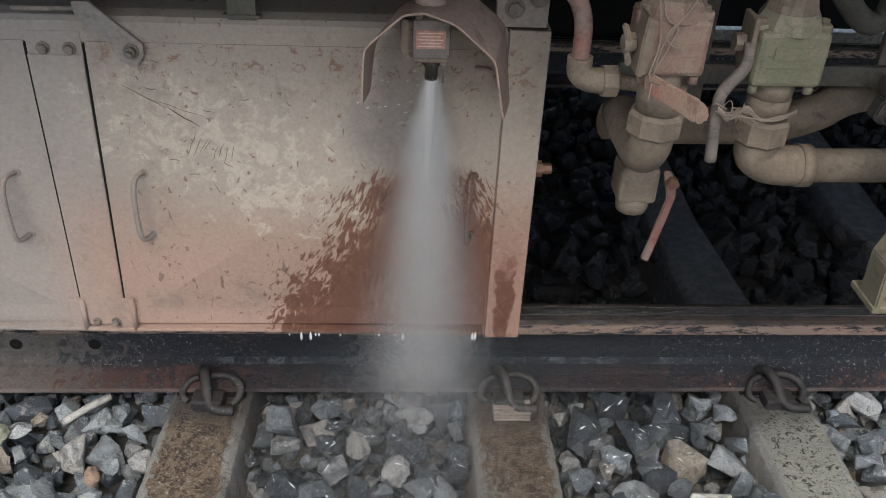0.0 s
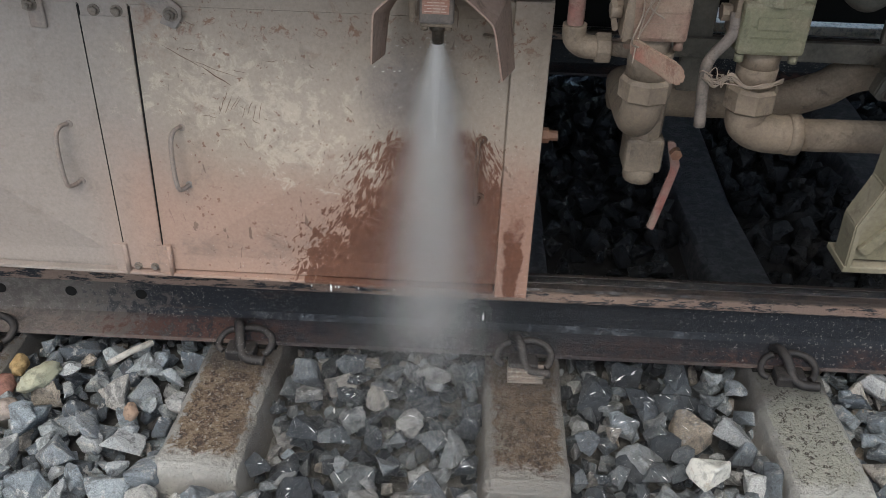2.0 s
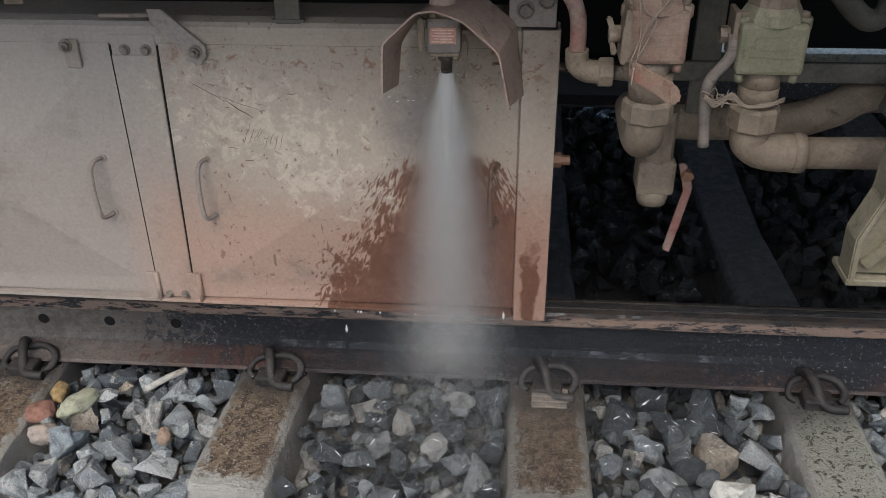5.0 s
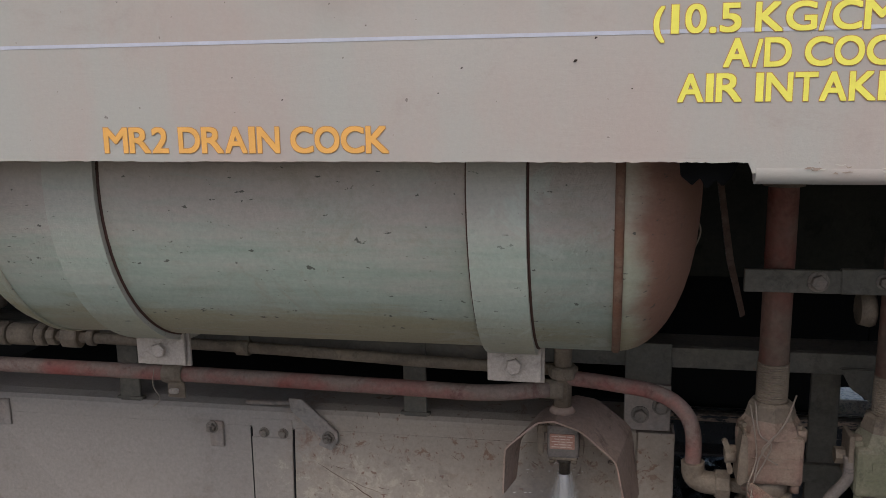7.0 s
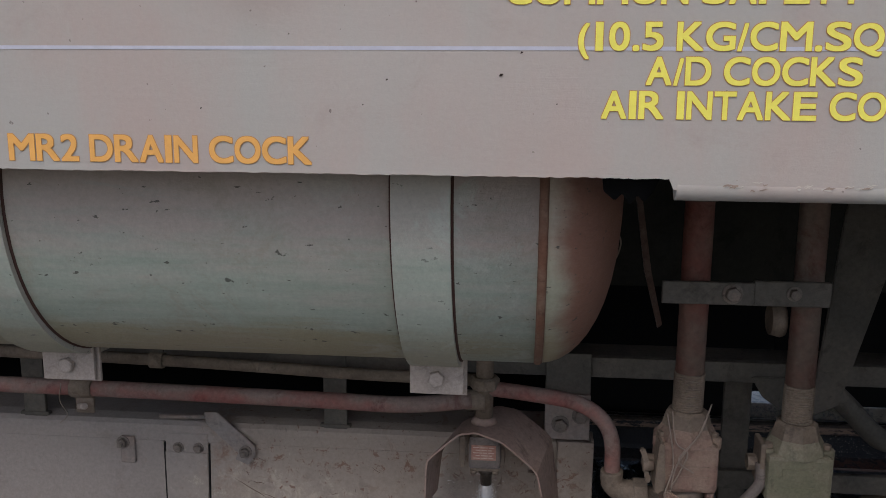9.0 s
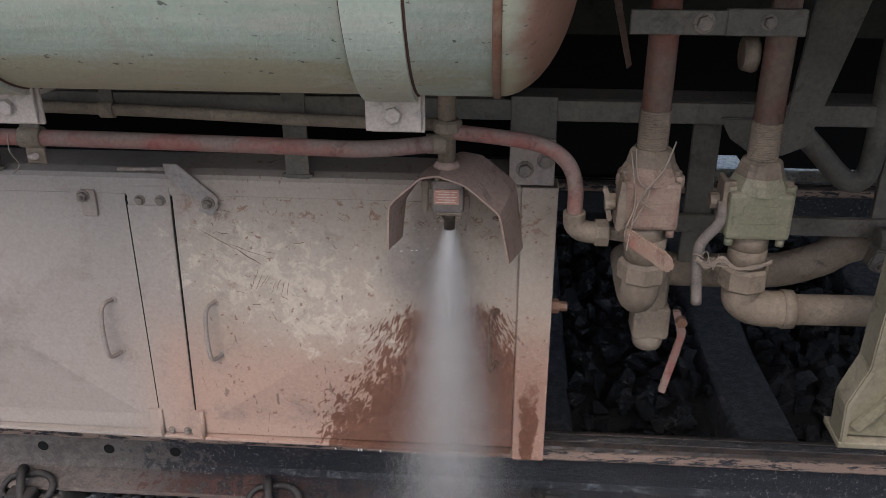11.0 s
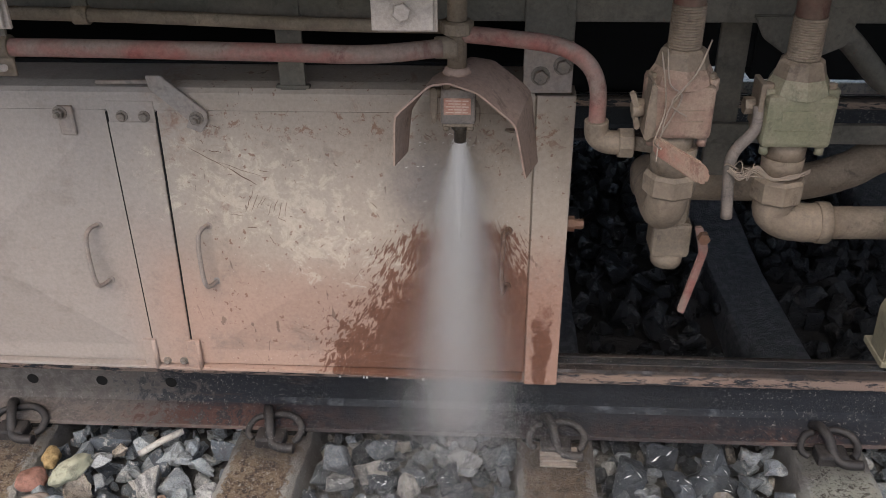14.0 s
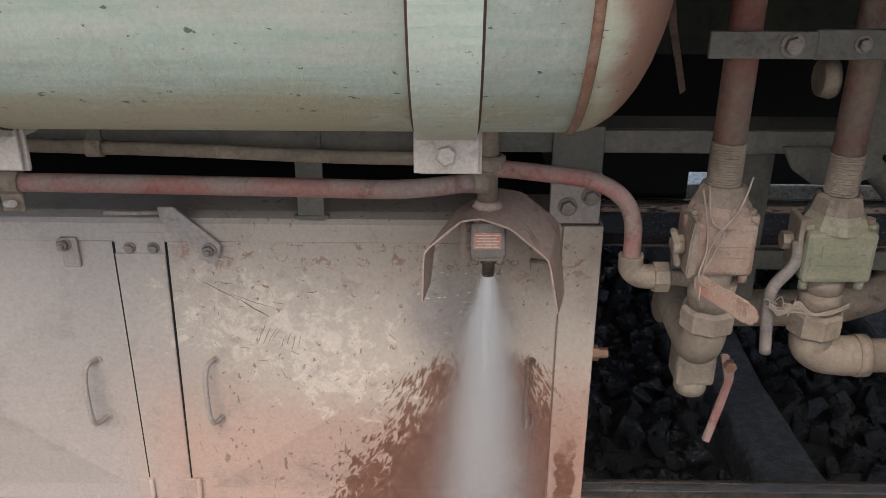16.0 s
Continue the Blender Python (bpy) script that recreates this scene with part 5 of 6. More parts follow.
part("wing", prism([(0.866, 0.985), (0.874, 0.987), (0.882, 0.964), (0.876, 0.958)], "y", -0.206, -0.196, 0.002), M_PIPE, wing)
part("wing", prism([(0.872, 0.956), (0.880, 0.952), (0.886, 0.934), (0.878, 0.930)], "y", -0.206, -0.196, 0.002), M_PIPE, wing)

v2 = riser(1.112, -0.135, M_VGREEN, "dusty green-grey ball valve with its handle tied by wire", 0.098, 0.040, 0.936, M_PIPERED)
part("union_nut", lathe([(0.035, 0), (0.0395, 0.004), (0.0395, 0.034), (0.035, 0.040)], (1.112, -0.135, 0.795), "z", 8, smooth=False), M_PIPE, v2)
part("neck", lathe([(0.029, 0), (0.031, 0.034)], (1.112, -0.135, 0.832), "z", 16), M_PIPE, v2)
part("elbow", tube(curve_points([(1.112, -0.135, 0.80), (1.112, -0.135, 0.775), (1.128, -0.135, 0.760), (1.155, -0.135, 0.754), (1.185, -0.135, 0.754)], 6), 0.0305, 18), M_PIPE, v2)
part("elbow_collar", lathe([(0.0325, 0), (0.0325, 0.018)], (1.180, -0.135, 0.754), "x", 18), M_PIPE, v2)
part("side_pipe", tube([(1.19, -0.135, 0.754), (1.9, -0.135, 0.765)], 0.0255, 18), M_PIPE, v2)
lever2 = part("lever", tube(curve_points([(1.058, -0.155, 0.950), (1.056, -0.162, 0.918), (1.032, -0.165, 0.885), (1.028, -0.165, 0.855), (1.036, -0.163, 0.775)], 5), 0.0088, 10), M_LEVER, v2, "dusty grey bent handle")
part("lever_plate", block(1.054, 1.062, -0.165, -0.12, 0.915, 0.985, 0.002), M_PIPE, v2)
part("lever_nut", lathe([(0.013, 0), (0.013, -0.016)], (1.056, -0.140, 0.945), "x", 6, smooth=False), M_PIPE, v2)

# clamp that ties both risers
clamp = thing("pipe_clamp", "flat steel clamp bolted across two riser pipes", "clamp")
part("clamp_bar", block(0.886, 1.015, -0.208, -0.200, 1.213, 1.246, 0.0015), M_FRAME, clamp)
part("clamp_bar", block(1.015, 1.124, -0.203, -0.193, 1.211, 1.248, 0.003), M_FRAME, clamp)
hex_bolt(0.985, -0.208, 1.230, 0.011, clamp, 0.009)
hex_bolt(1.072, -0.203, 1.231, 0.008, clamp, 0.008)

# small drain cock with a hanging red lever
cock = thing("drain_cock", "small dusty drain cock with a hanging red lever", "valve")
part("cock_body", block(0.975, 1.045, 0.05, 0.115, 0.575, 0.645, 0.008), M_PIPE, cock)
part("cock_neck", lathe([(0.030, 0), (0.032, 0.10)], (1.010, 0.08, 0.64), "z", 8, smooth=False), M_PIPE, cock)
part("cock_outlet", lathe([(0.027, 0.0), (0.030, 0.012), (0.030, 0.03)], (1.010, 0.08, 0.55), "z", 12), M_PIPE, cock)
part("cock_lever", prism([(1.046, 0.645), (1.060, 0.645), (1.077, 0.598), (1.068, 0.545), (1.064, 0.525), (1.050, 0.455), (1.036, 0.462), (1.050, 0.535), (1.061, 0.590)], "y", 0.045, 0.053, 0.002), M_RED, cock)
part("cock_nut", lathe([(0.011, 0), (0.011, -0.014)], (1.063, 0.046, 0.625), "y", 6, smooth=False), M_RUSTWELD, cock)
cross_pipe = thing("cross_pipe", "thick dusty brown pipe bending away under the frame", "pipe")
part("pipe_run", tube(curve_points([(0.945, 0.10, 0.715), (1.05, 0.12, 0.698), (1.14, 0.12, 0.698), (1.245, 0.12, 0.702), (1.322, 0.12, 0.727), (1.42, 0.13, 0.765), (1.80, 0.16, 0.80)], 6), 0.033, 18), M_PIPE, cross_pipe)

# olive bracket beside the track side
stand = thing("step_bracket", "olive-yellow steel bracket hanging from the locomotive side", "bracket")
part("bracket_leg", prism([(1.262, 1.70), (1.236, 0.80), (1.214, 0.742), (1.216, 0.680), (1.46, 0.676), (1.46, 1.70)], "y", -0.372, -0.364, 0.002), M_OLIVE, stand)
part("bracket_edge", prism([(1.252, 1.70), (1.227, 0.80), (1.206, 0.740), (1.209, 0.672), (1.218, 0.672), (1.216, 0.740), (1.237, 0.80), (1.262, 1.70)], "y", -0.385, -0.34, 0.002), M_OLIVE, stand)
part("bracket_foot", block(1.207, 1.46, -0.385, -0.32, 0.666, 0.676, 0.002), M_OLIVE, stand)
part("bracket_rib", prism([(1.222, 0.70), (1.30, 0.80), (1.31, 0.79), (1.235, 0.69)], "y", -0.380, -0.372, 0.001), M_OLIVE, stand)


# wire ties on the valves
def wire(parent, pts, r=0.0012):
    return part("binding_wire", tube(curve_points(pts, 5), r, 5), M_WIRE, parent)


wire(v1, [(0.912, -0.198, 1.045), (0.918, -0.208, 1.00), (0.935, -0.212, 0.985), (0.925, -0.214, 0.955), (0.912, -0.22, 0.930), (0.905, -0.24, 0.90)])
wire(v1, [(0.970, -0.190, 1.055), (0.955, -0.206, 1.020), (0.930, -0.214, 0.985), (0.918, -0.214, 0.960), (0.912, -0.22, 0.930)])
wire(v1, [(0.968, -0.192, 1.050), (0.950, -0.208, 1.012), (0.922, -0.214, 0.975), (0.945, -0.213, 0.955)])
wire(v1, [(0.905, -0.195, 1.04), (0.912, -0.206, 1.00), (0.915, -0.212, 0.96), (0.900, -0.24, 0.93), (0.898, -0.30, 0.945)])
wire(tank, [(0.800, -0.300, 1.350), (0.812, -0.275, 1.325), (0.808, -0.270, 1.295), (0.796, -0.285, 1.262), (0.780, -0.300, 1.235)])
wire(tank, [(0.806, -0.290, 1.338), (0.818, -0.265, 1.310), (0.806, -0.265, 1.275), (0.788, -0.290, 1.245)])
rw = random.Random(9)
for k in range(7):
    a = [rw.uniform(-0.004, 0.004) for _ in range(6)]
    wire(v2, [(1.024, -0.178, 0.862 + a[0]), (1.040, -0.182 + a[1], 0.852 + 2 * a[2]), (1.060, -0.186, 0.862 + 3 * a[3]), (1.085, -0.182, 0.851 + a[4]), (1.112, -0.176, 0.848 + a[5]), (1.146, -0.160, 0.852 + a[0])])
for k in range(5):
    b = [rw.uniform(-0.012, 0.012) for _ in range(6)]
    wire(v2, [(1.026, -0.178, 0.858), (1.036 + b[0], -0.186, 0.868 + b[1]), (1.046 + b[2], -0.190, 0.858 + b[3]), (1.052 + b[4], -0.192, 0.868 + b[5])], 0.0007)
wire(v2, [(1.022, -0.175, 0.858), (1.034, -0.178, 0.850), (1.040, -0.160, 0.853), (1.028, -0.152, 0.858), (1.020, -0.166, 0.862), (1.022, -0.175, 0.868), (1.036, -0.178, 0.862)])
part("pressure_tag", block(1.085, 1.137, -0.1768, -0.1745, 0.932, 0.950, 0.0005), M_VGREEN, v2)
part("side_boss", lathe([(0.026, 0), (0.028, -0.006), (0.024, -0.022)], (1.09, -0.10, 1.165), "x", 14), M_PIPE, v2)

# scratches and cracks
def scar(parent, name, pts, w, y, material):
    """A thin ragged mark lying on a sheet."""
    bm = bmesh.new()
    rows = []
    for i, (x, z) in enumerate(pts):
        a, c = pts[max(i - 1, 0)], pts[min(i + 1, len(pts) - 1)]
        d = Vector((c[0] - a[0], c[1] - a[1])).normalized()
        ww = w * (0.25 if i in (0, len(pts) - 1) else 1.0)
        rows.append((bm.verts.new((x - d.y * ww, y, z + d.x * ww)), bm.verts.new((x + d.y * ww, y, z - d.x * ww))))
    for p, q in zip(rows, rows[1:]):
        bm.faces.new((p[0], q[0], q[1], p[1]))
    return part(name, bm, material, parent)


M_SCAR = flat("rust_brown_scratch", (0.13, 0.075, 0.05), 0.9)
rs = random.Random(3)


def door_y(x, z):
    """The door's surface, raised towards its middle."""
    u = (0.435 - x) / (0.2932 if z < 0.6 else 0.2792) if x < 0.435 else (x - 0.435) / 0.279
    v = (0.60 - z) / 0.219 if z < 0.60 else (z - 0.60) / 0.237
    return -0.0012 - 0.0278 * max(0.0, 1 - max(u, v))


def door_scratch(x0, z0, x1, z1, w):
    pts = []
    for i in range(5):
        s = i / 4
        pts.append((x0 + (x1 - x0) * s + rs.uniform(-1, 1) * 0.0012, z0 + (z1 - z0) * s + rs.uniform(-1, 1) * 0.0012))
    ob = scar(right_door, "scratch", pts, w, 0.0, M_SCAR)
    for v in ob.data.vertices:
        v.co.y = door_y(v.co.x, v.co.z) - 0.0006


door_scratch(0.165, 0.806, 0.230, 0.772, 0.0006)
door_scratch(0.228, 0.774, 0.278, 0.742, 0.0009)
door_scratch(0.215, 0.783, 0.290, 0.757, 0.0004)
for k in range(8):
    x = 0.262 + 0.0082 * k + rs.uniform(-0.003, 0.003)
    door_scratch(x + 0.008, 0.730 - 0.003 * k + rs.uniform(-0.008, 0.006), x - 0.012 + 0.002 * k, 0.690 + rs.uniform(-0.010, 0.012), rs.uniform(0.0003, 0.0005))
for _ in range(26):
    x, z = rs.uniform(0.14, 0.62), rs.uniform(0.60, 0.85)
    a = rs.uniform(-1.2, 0.4)
    ln = rs.uniform(0.006, 0.026)
    door_scratch(x, z, x + ln * math.cos(a), z + ln * math.sin(a), rs.uniform(0.0003, 0.0006))
M_FLECK = flat("pale_wet_fleck", (0.66, 0.62, 0.55), 0.4)
for _ in range(46):
    x, z = rs.gauss(0.62, 0.055), rs.uniform(0.70, 0.86)
    if x > 0.745 or x < 0.50:
        continue
    ln = rs.uniform(0.0008, 0.0035)
    ob = scar(right_door, "fleck", [(x - ln, z - ln * rs.uniform(-0.6, 0.8)), (x, z), (x + ln, z + ln * rs.uniform(-0.6, 0.8))], rs.uniform(0.0004, 0.0009), 0.0, M_FLECK)
    for v in ob.data.vertices:
        v.co.y = door_y(v.co.x, v.co.z) - 0.0006
M_CRACK = flat("dark_torn_edge", (0.03, 0.02, 0.016), 0.9)
M_PEEL = flat("peeling_paint_edge", (0.52, 0.49, 0.42), 0.6)
M_BARE = flat("bare_brown_patch", (0.30, 0.235, 0.185), 0.8)
rf = random.Random(21)
for _ in range(30):
    x = rf.uniform(0.885, 1.03) if rf.random() < 0.8 else rf.uniform(0.84, 1.3)
    z = 1.4285 + rf.gauss(0, 0.0016)
    ln = rf.uniform(0.0015, 0.006)
    scar(skirt, "paint_flake", [(x - ln, z + rf.uniform(-0.0015, 0.0015)), (x - ln * 0.3, z + rf.uniform(-0.001, 0.001)), (x + ln * 0.4, z), (x + ln, z + rf.uniform(-0.0015, 0.0015))], rf.uniform(0.0004, 0.0010), -0.5745 - 0.0006 * rf.random(), M_BARE if rf.random() < 0.5 else M_PEEL)
for pts, w in (([(0.283, 1.637), (0.310, 1.629), (0.348, 1.627), (0.352, 1.632)], 0.0006), ([(0.352, 1.628), (0.380, 1.633), (0.400, 1.634), (0.417, 1.638), (0.452, 1.638), (0.456, 1.645)], 0.0010), ([(0.514, 1.641), (0.535, 1.636), (0.549, 1.634), (0.580, 1.641)], 0.0007), ([(0.798, 1.642), (0.84, 1.637), (0.86, 1.638), (0.891, 1.633), (0.92, 1.640)], 0.0007)):
    scar(skirt, "crack", pts, w, -0.5740, M_CRACK)
for x, z, r in ((0.603, 1.631, 0.0016), (0.586, 1.617, 0.0011), (0.575, 1.606, 0.0009), (0.660, 1.535, 0.0018), (0.680, 1.557, 0.0013), (0.716, 1.507, 0.0008), (0.520, 1.505, 0.0008), (0.350, 1.500, 0.0010), (0.545, 1.530, 0.0011), (0.445, 1.575, 0.0008), (0.24, 1.61, 0.0008)):
    scar(skirt, "paint_chip", [(x - r, z - r * 0.4), (x, z + r * 0.3), (x + r * 1.2, z + r * 0.7)], r * 0.8, -0.5740, M_CRACK)


# ---- ballast stones ----
def stone_mesh(seed, squash=0.7):
    """A crushed stone: a rough hull whose faces are broken once more."""
    rnd = random.Random(seed)
    bm = bmesh.new()
    for _ in range(11):
        v = Vector((rnd.gauss(0, 1), rnd.gauss(0, 1), rnd.gauss(0, 1))).normalized()
        v *= rnd.uniform(0.85, 1.14)
        bm.verts.new((v.x, v.y * rnd.uniform(0.75, 0.95), v.z * squash))
    bmesh.ops.convex_hull(bm, input=list(bm.verts))
    bmesh.ops.delete(bm, geom=[v for v in bm.verts if not v.link_faces], context="VERTS")
    old = set(bm.verts)
    long_edges = [e for e in bm.edges if e.calc_length() > 0.75]
    bmesh.ops.subdivide_edges(bm, edges=long_edges, cuts=1)
    for v in bm.verts:
        if v not in old:
            v.co *= rnd.uniform(0.93, 1.10)
    bmesh.ops.bevel(bm, geom=[e for e in bm.edges if len(e.link_faces) == 2 and e.calc_face_angle(0) > 0.5], offset=0.05, segments=1, affect="EDGES")
    bmesh.ops.triangulate(bm, faces=bm.faces)
    me = bpy.data.meshes.new("stone")
    bm.to_mesh(me)
    bm.free()
    me.materials.append(M_STONE)
    return me


STONES = [stone_mesh(100 + i, 0.6 + 0.02 * (i % 12)) for i in range(28)]


def on_sleeper(x, y, margin):
    return any(abs(x - s) < 0.084 + margin for s in SLEEPER_X) and -0.20 - margin < y < 2.34


def stone_spots(x0, x1, y0, y1, step, seed):
    rnd = random.Random(seed)
    y = y0
    while y < y1:
        x = x0
        while x < x1:
            px, py = x + rnd.uniform(-0.45, 0.45) * step, y + rnd.uniform(-0.45, 0.45) * step
            yield px, py, rnd
            x += step
        y += step


for px, py, rnd in stone_spots(-0.75, 1.95, -0.36, 0.165, 0.058, 11):
    r = 0.026 + 0.036 * rnd.random() ** 1.4
    if on_sleeper(px, py, r * 0.55):
        continue
    ob = new("stone", STONES[rnd.randrange(28)])
    ob.parent = ground
    ob.rotation_euler = (rnd.uniform(-0.7, 0.7), rnd.uniform(-0.7, 0.7), rnd.uniform(0, 6.28))
    ob.scale = (r, r * rnd.uniform(0.8, 1.0), r)
    ob.location = (px, py, rnd.uniform(-0.050, -0.014) - 0.2 * (r - 0.03))


def round_stone(seed):
    """A worn stone with soft edges."""
    bm = bmesh.new()
    bmesh.ops.create_icosphere(bm, subdivisions=3, radius=1.0)
    for v in bm.verts:
        n = v.co.normalized()
        k = 1.0 + 0.30 * noise.noise(n * 1.6 + Vector((seed, 0, 0))) + 0.16 * noise.noise(n * 3.5 + Vector((0, seed, 0)))
        v.co = n * k
    for f in bm.faces:
        f.smooth = True
    me = bpy.data.meshes.new("round_stone")
    bm.to_mesh(me)
    bm.free()
    return me


def single_stone(label, x, y, z, sx, sy, sz, turn, material, seed):
    me = stone_mesh(seed, 0.75) if label.startswith("big") else round_stone(seed)
    me.materials.clear()
    me.materials.append(material)
    ob = new("ballast_stone", me)
    ob.scale, ob.location, ob.rotation_euler = (sx, sy, sz), (x, y, z + 0.008), (0.1, 0.15, turn)
    return tagged(ob, label, "stone", "odd stones in the ballast")


ODD = (
    ("ochre yellow stone lying on the ballast", -0.298, 0.073, 0.0, 0.019, 0.030, 0.019, 0.2, (0.45, 0.31, 0.14), 301),
    ("brick red stone lying on the ballast", -0.315, 0.010, -0.005, 0.033, 0.029, 0.023, 0.6, (0.34, 0.17, 0.125), 302),
    ("pale greenish white stone lying on the ballast", -0.238, 0.040, 0.0, 0.026, 0.048, 0.021, -0.6, (0.44, 0.43, 0.31), 303),
    ("pale pinkish stone lying on the ballast", -0.272, -0.058, -0.008, 0.040, 0.024, 0.02, 0.3, (0.40, 0.33, 0.28), 304),
    ("big white stone lying on the ballast", 1.212, -0.130, -0.004, 0.064, 0.056, 0.046, 0.9, (0.58, 0.56, 0.50), 311),
    ("small tan stone lying on the ballast", -0.005, -0.05, -0.005, 0.015, 0.024, 0.016, 0.4, (0.36, 0.25, 0.18), 306),
)
for label, sx, sy, sz, rx, ry, rz, turn, colour, seed in ODD:
    single_stone(label, sx, sy, sz, rx, ry, rz, turn, tinted_stone("stone_" + label.split()[0] + str(seed), colour), seed)
stick = part("stick", tube([(-0.105, 0.095, 0.005), (-0.06, 0.128, 0.018), (-0.02, 0.158, 0.022)], 0.008, 7), tinted_stone("bleached_wood", (0.55, 0.51, 0.45)))
tagged(stick, "short bleached stick lying on the ballast", "stick")


def loose_bed(name, regions, seed):
    """The rest of the ballast, joined."""
    verts, faces = [], []
    base = [([v.co.copy() for v in me.vertices], [tuple(p.vertices) for p in me.polygons]) for me in STONES]
    for x0, x1, y0, y1, step, r0, r1, z0, z1 in regions:
        for px, py, rnd in stone_spots(x0, x1, y0, y1, step, seed):
            r = rnd.uniform(r0, r1)
            if on_sleeper(px, py, r * 0.4):
                continue
            if abs(py - RAIL_Y) < 0.09 and z1 > -0.05:
                continue
            vs, fs = base[rnd.randrange(28)]
            m = Matrix.LocRotScale((px, py, rnd.uniform(z0, z1)), Euler((rnd.uniform(-3, 3), rnd.uniform(-3, 3), rnd.uniform(-3, 3))), (r, r, r))
            n = len(verts)
            verts += [(m @ v)[:] for v in vs]
            faces += [tuple(i + n for i in f) for f in fs]
    me = bpy.data.meshes.new(name)
    me.from_pydata(verts, [], faces)
    me.materials.append(M_STONE)
    ob = new(name, me)
    return ob


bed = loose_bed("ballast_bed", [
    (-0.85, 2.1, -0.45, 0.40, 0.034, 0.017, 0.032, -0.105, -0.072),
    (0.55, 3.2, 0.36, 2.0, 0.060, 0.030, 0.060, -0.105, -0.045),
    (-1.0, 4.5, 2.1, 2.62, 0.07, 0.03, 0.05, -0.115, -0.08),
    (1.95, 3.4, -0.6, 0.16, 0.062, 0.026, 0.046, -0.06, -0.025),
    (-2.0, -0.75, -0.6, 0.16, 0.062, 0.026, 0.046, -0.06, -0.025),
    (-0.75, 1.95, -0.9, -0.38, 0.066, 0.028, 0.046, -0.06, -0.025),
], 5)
tagged(bed, "loose dark crushed-stone ballast between the sleepers", "ballast", kind="stuff")

# ---- water jet ----
JET = Vector((0.631, -0.095, 0.864))


def streaks(name, c, way, size, g):
    """Slim three-sided streaks of water at the places c, pointing along way."""
    n = len(c)
    way = way / np.linalg.norm(way, axis=1)[:, None] + 0.5 * g.normal(0, 1, (n, 3))
    way = way / np.linalg.norm(way, axis=1)[:, None]
    e1 = np.cross(way, g.normal(0, 1, (n, 3)))
    e1 /= np.linalg.norm(e1, axis=1)[:, None]
    e2 = np.cross(way, e1)
    w, half = (size * g.uniform(0.6, 1.1, n))[:, None], way * (size * g.uniform(3, 6, n))[:, None]
    verts = np.stack([c - half + e1 * w, c - half - e1 * 0.5 * w + e2 * 0.87 * w, c - half - e1 * 0.5 * w - e2 * 0.87 * w, c + half], 1).reshape(-1, 3)
    base = np.array([[0, 1, 3], [1, 2, 3], [2, 0, 3]])
    faces = (base[None] + (np.arange(n) * 4)[:, None, None]).reshape(-1)
    me = bpy.data.meshes.new(name)
    me.vertices.add(n * 4)
    me.vertices.foreach_set("co", verts.ravel())
    me.loops.add(n * 9)
    me.loops.foreach_set("vertex_index", faces)
    me.polygons.add(n * 3)
    me.polygons.foreach_set("loop_start", np.arange(0, n * 9, 3))
    me.update(calc_edges=True)
    me.materials.append(M_WATER)
    return me


def droplet_cloud(seed, n, spread, z_start, z_end, size, bias):
    """Falling streaks of water in a cone below the nozzle, thinning out towards its rim."""
    g = np.random.RandomState(seed)
    d = z_start + (z_end - z_start) * g.rand(n) ** bias
    rad = 0.0034 + spread * d * (1.0 - 0.22 * d)
    px, py = rad * g.normal(0, 1, n), rad * g.normal(0, 1, n)
    return streaks("spray", np.stack([px, py, -d], 1), np.stack([px, py, -np.maximum(d, 0.08)], 1), size, g)


def ground_mist(seed, n, size):
    """Fine mist that drifts over the rail and the stones below the jet."""
    g = np.random.RandomState(seed)
    c = np.stack([g.normal(0, 0.17, n), g.normal(0.06, 0.11, n), -0.90 + np.abs(g.normal(0, 0.24, n))], 1)
    c = c[c[:, 1] < 0.085 + 0.27 * (c[:, 2] < -0.70)]
    return streaks("mist", c, g.normal(0, 1, c.shape), size, g)


jet = thing("water_jet", "white jet of water and mist spraying down from the nozzle", "water jet", at=JET)

clouds = []


def jet_core():
    """The dense stream at the heart of the jet, ragged, and gone two hands below the nozzle."""
    bm = bmesh.new()
    rings = []
    for i in range(61):
        d = 0.19 * i / 60
        r = 0.0072 + 0.030 * d if d < 0.06 else 0.0090 * max(0.03, 1 - ((d - 0.06) / 0.13) ** 1.2)
        ring = []
        for k in range(28):
            a = 2 * math.pi * k / 28
            n = noise.noise(Vector((4 * math.cos(a), 4 * math.sin(a), d * 9)))
            rr = r * (1 + min(0.5, 2.2 * d) * n)
            ring.append(bm.verts.new((rr * math.cos(a), rr * math.sin(a), -d)))
        rings.append(ring)
    for p, q in zip(rings, rings[1:]):
        for k in range(28):
            bm.faces.new((p[k], p[(k + 1) % 28], q[(k + 1) % 28], q[k])).smooth = True
    bm.faces.new(rings[0])
    bm.faces.new(rings[-1])
    bmesh.ops.recalc_face_normals(bm, faces=bm.faces)
    return bm


core = part("jet_core", jet_core(), M_WATER, jet, "dense white stream at the nozzle")
for i in range(4):
    ob = new("spray", droplet_cloud(20 + i, 130000, 0.100, 0.0, 0.60, 0.00014, 1.25))
    ob.parent = jet
    tagged(ob, kind="stuff")
    clouds.append(ob)
for i in range(3):
    ob = new("spray", droplet_cloud(30 + i, 55000, 0.155, 0.06, 0.86, 0.000108, 1.35))
    ob.parent = jet
    tagged(ob, "thin outer spray", kind="stuff")
    clouds.append(ob)
ob = new("mist", ground_mist(40, 110000, 0.00011))
ob.parent = jet
tagged(ob, "thin drifting mist", kind="stuff")
clouds.append(ob)


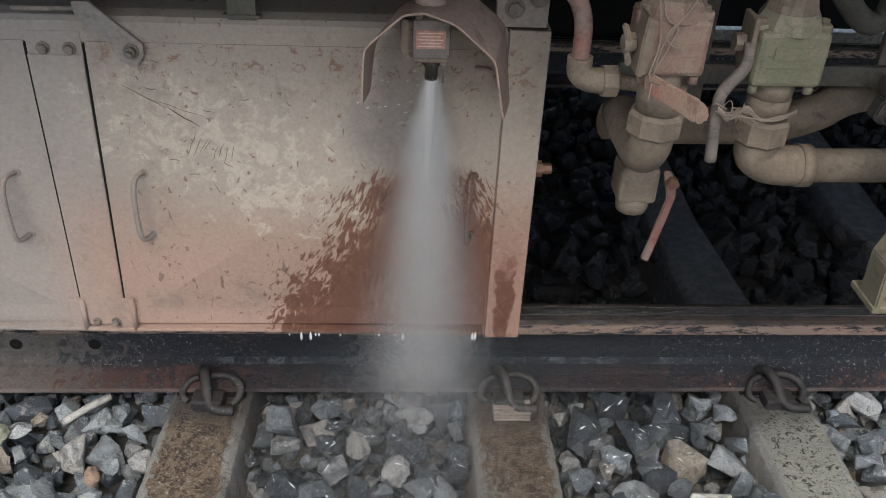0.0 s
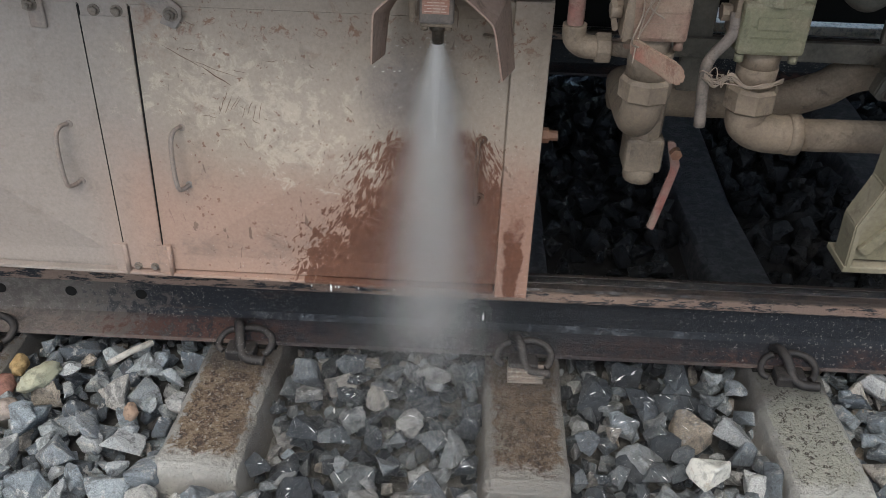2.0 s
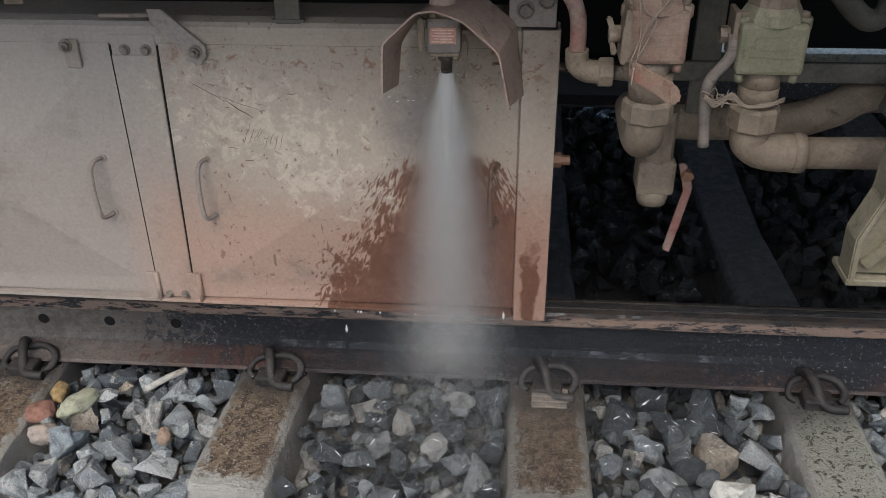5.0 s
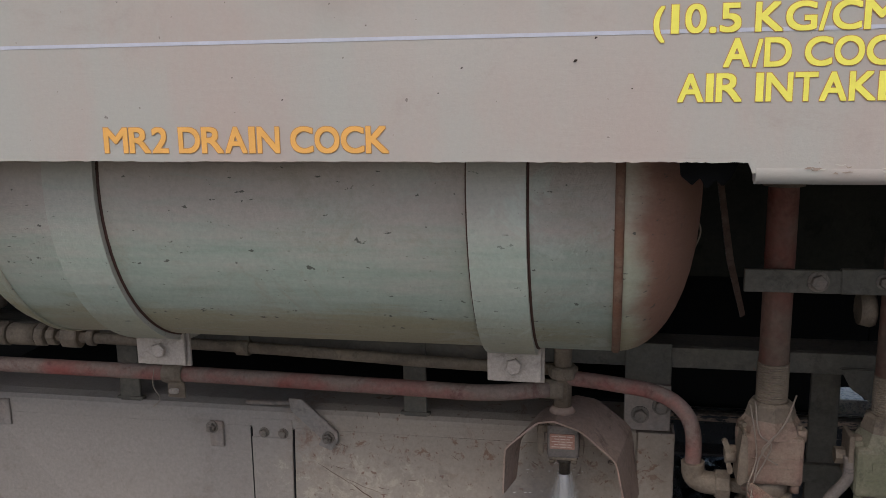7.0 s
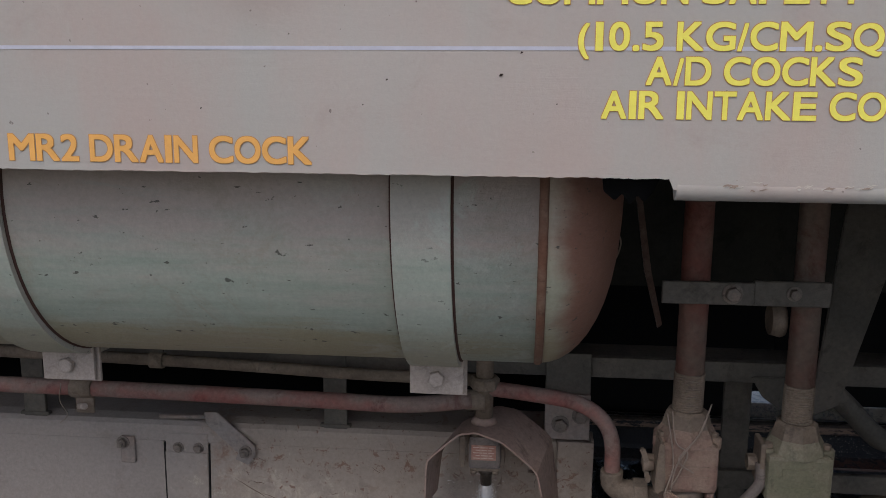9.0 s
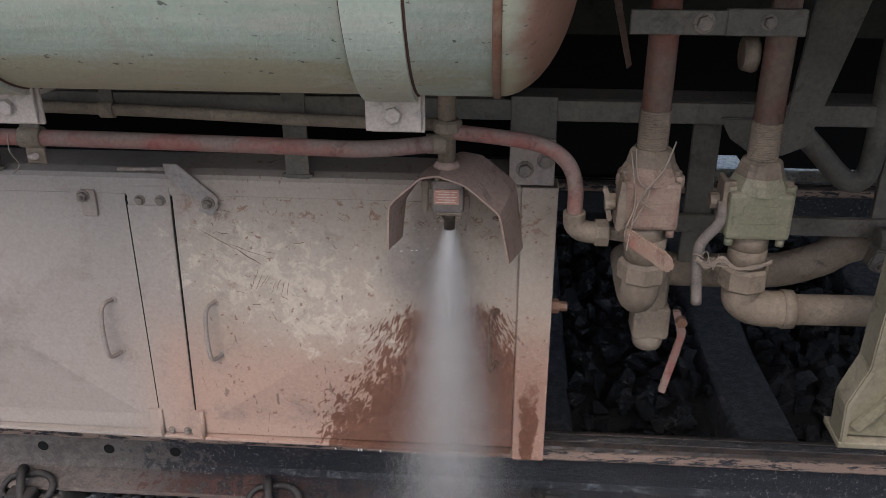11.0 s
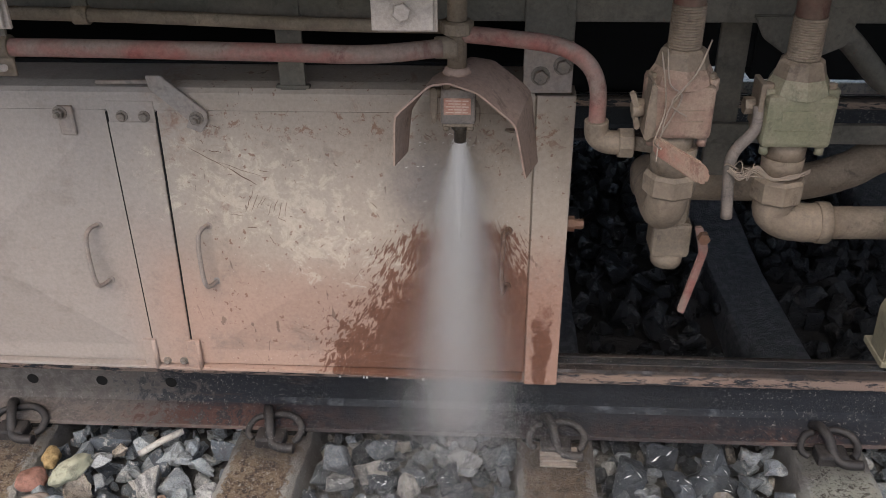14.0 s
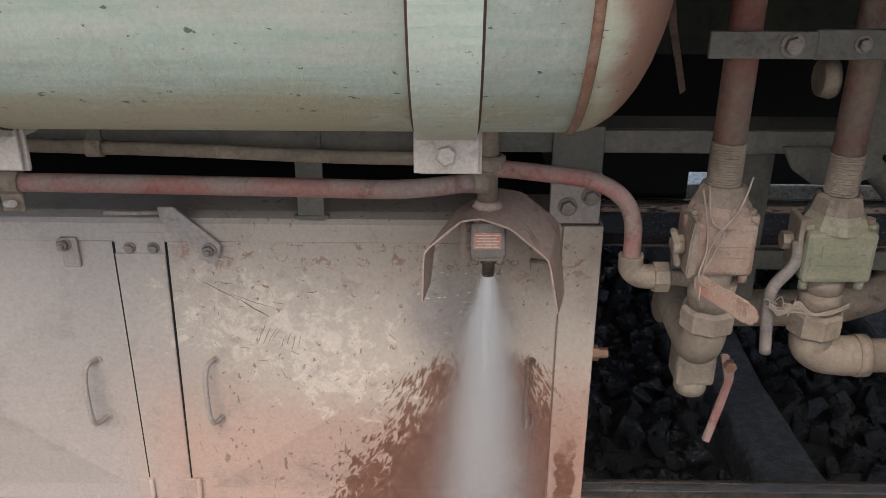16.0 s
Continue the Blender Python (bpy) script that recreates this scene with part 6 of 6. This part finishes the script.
# drips that fall from the box's sill
drips = []
for i, dx in enumerate((0.415, 0.432, 0.600, 0.728, 0.733)):
    bm = lathe([(0.0006, -0.008), (0.0022, -0.003), (0.0026, 0.001), (0.0016, 0.006), (0.0004, 0.011)], (0, 0, 0), "z", 8)
    ob = tagged(part("water_drop", bm, M_WATER), "falling white drop of water", "water drop", "drops falling from the sill")
    ob.location = (dx, -0.013, 0.325)
    drips.append((ob, dx, i))
rb = random.Random(12)
for i in range(8):
    bx, br = rb.uniform(0.39, 0.74), rb.uniform(0.5, 0.9)
    part("water_bead", lathe([(0.0004, -0.004 * br), (0.0020 * br, -0.001 * br), (0.0022 * br, 0.002)], (bx, -0.0115, 0.3285 - (bx - 0.40) * 0.008), "z", 8), M_WATER, ebox)
# splashes on the rail's foot and web, also standing for its white glints
verts, faces = [], []
for i in range(170):
    sx = 0.68 + rb.gauss(0, 0.10)
    if rb.random() < 0.85:
        u = rb.choice((0.02, 0.5, 0.96)) + rb.gauss(0, 0.05)
        sy, sz = 0.190 + 0.055 * u, 0.0175 + 0.0135 * u
    else:
        sy, sz = 0.2525, rb.uniform(0.055, 0.115)
    a, c = rb.uniform(0.0006, 0.0022) * (2.2 if rb.random() < 0.12 else 1.0), rb.uniform(0.0005, 0.0011)
    n = len(verts)
    verts += [(sx - a, sy, sz), (sx + a, sy, sz), (sx, sy - c, sz), (sx, sy + c, sz), (sx, sy - 0.0004, sz + 0.0010)]
    faces += [(n, n + 2, n + 4), (n + 2, n + 1, n + 4), (n + 1, n + 3, n + 4), (n + 3, n, n + 4)]
# White slivers along stone edges: wet glints given as shapes.
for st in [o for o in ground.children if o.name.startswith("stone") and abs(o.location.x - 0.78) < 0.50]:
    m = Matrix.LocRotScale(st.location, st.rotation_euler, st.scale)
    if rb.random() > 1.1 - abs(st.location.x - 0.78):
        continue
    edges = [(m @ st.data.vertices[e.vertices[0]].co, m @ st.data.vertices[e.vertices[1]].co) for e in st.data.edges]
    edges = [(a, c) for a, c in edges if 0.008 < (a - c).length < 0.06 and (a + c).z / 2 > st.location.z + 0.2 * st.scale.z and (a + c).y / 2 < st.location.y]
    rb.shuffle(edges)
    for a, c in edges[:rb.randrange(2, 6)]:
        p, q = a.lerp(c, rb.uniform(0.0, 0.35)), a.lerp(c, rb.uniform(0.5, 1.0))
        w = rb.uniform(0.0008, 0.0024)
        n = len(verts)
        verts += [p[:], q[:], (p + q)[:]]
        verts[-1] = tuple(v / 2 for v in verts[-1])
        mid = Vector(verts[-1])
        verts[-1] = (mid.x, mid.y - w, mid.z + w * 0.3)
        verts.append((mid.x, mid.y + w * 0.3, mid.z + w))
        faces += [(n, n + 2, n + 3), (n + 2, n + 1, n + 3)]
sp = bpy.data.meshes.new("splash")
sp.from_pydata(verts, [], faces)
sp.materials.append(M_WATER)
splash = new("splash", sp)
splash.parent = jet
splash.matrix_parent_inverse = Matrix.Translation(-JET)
tagged(splash, "white splashes and glint slivers on the rail and wet stones", kind="stuff")


def motions():
    for ob, dx, i in drips:
        rows, t, period = [], 0.0, 0.8 + 0.07 * i
        start = 0.17 * i
        rows.append((0.0, pose(dx, -0.013, 0.325)))
        t = start + 0.1
        while t + 0.75 < 16.0:
            # hangs, falls between the stones, and comes round again behind the rail and inside the box
            for dt, y, z in ((0.0, -0.013, 0.325), (0.1, -0.013, 0.285), (0.2, -0.013, 0.150), (0.27, -0.013, -0.06), (0.4, 0.36, -0.06), (0.5, 0.36, 0.40), (0.6, 0.03, 0.40), (0.68, 0.01, 0.335)):
                rows.append((t + dt, pose(dx, y, z)))
            t += period
        rows.append((16.0, pose(dx, -0.013, 0.325)))
        walk(ob, rows)
    walk(core, [(t * 0.5, pose(0, 0, 0, 0, 0, 61 * t)) for t in range(33)])
    for i, ob in enumerate(clouds):
        rate = (38, -33, 52, -47, 29, -26, 19, 0)[i]
        rows = [(t * 0.5, pose(0.0012 * math.sin(2.1 * t + i), 0.0012 * math.cos(1.7 * t + 2 * i), 0.004 * math.sin(2.9 * t + 1.3 * i), 0, 0, rate * t)) for t in range(33)]
        walk(ob, rows)


motions()
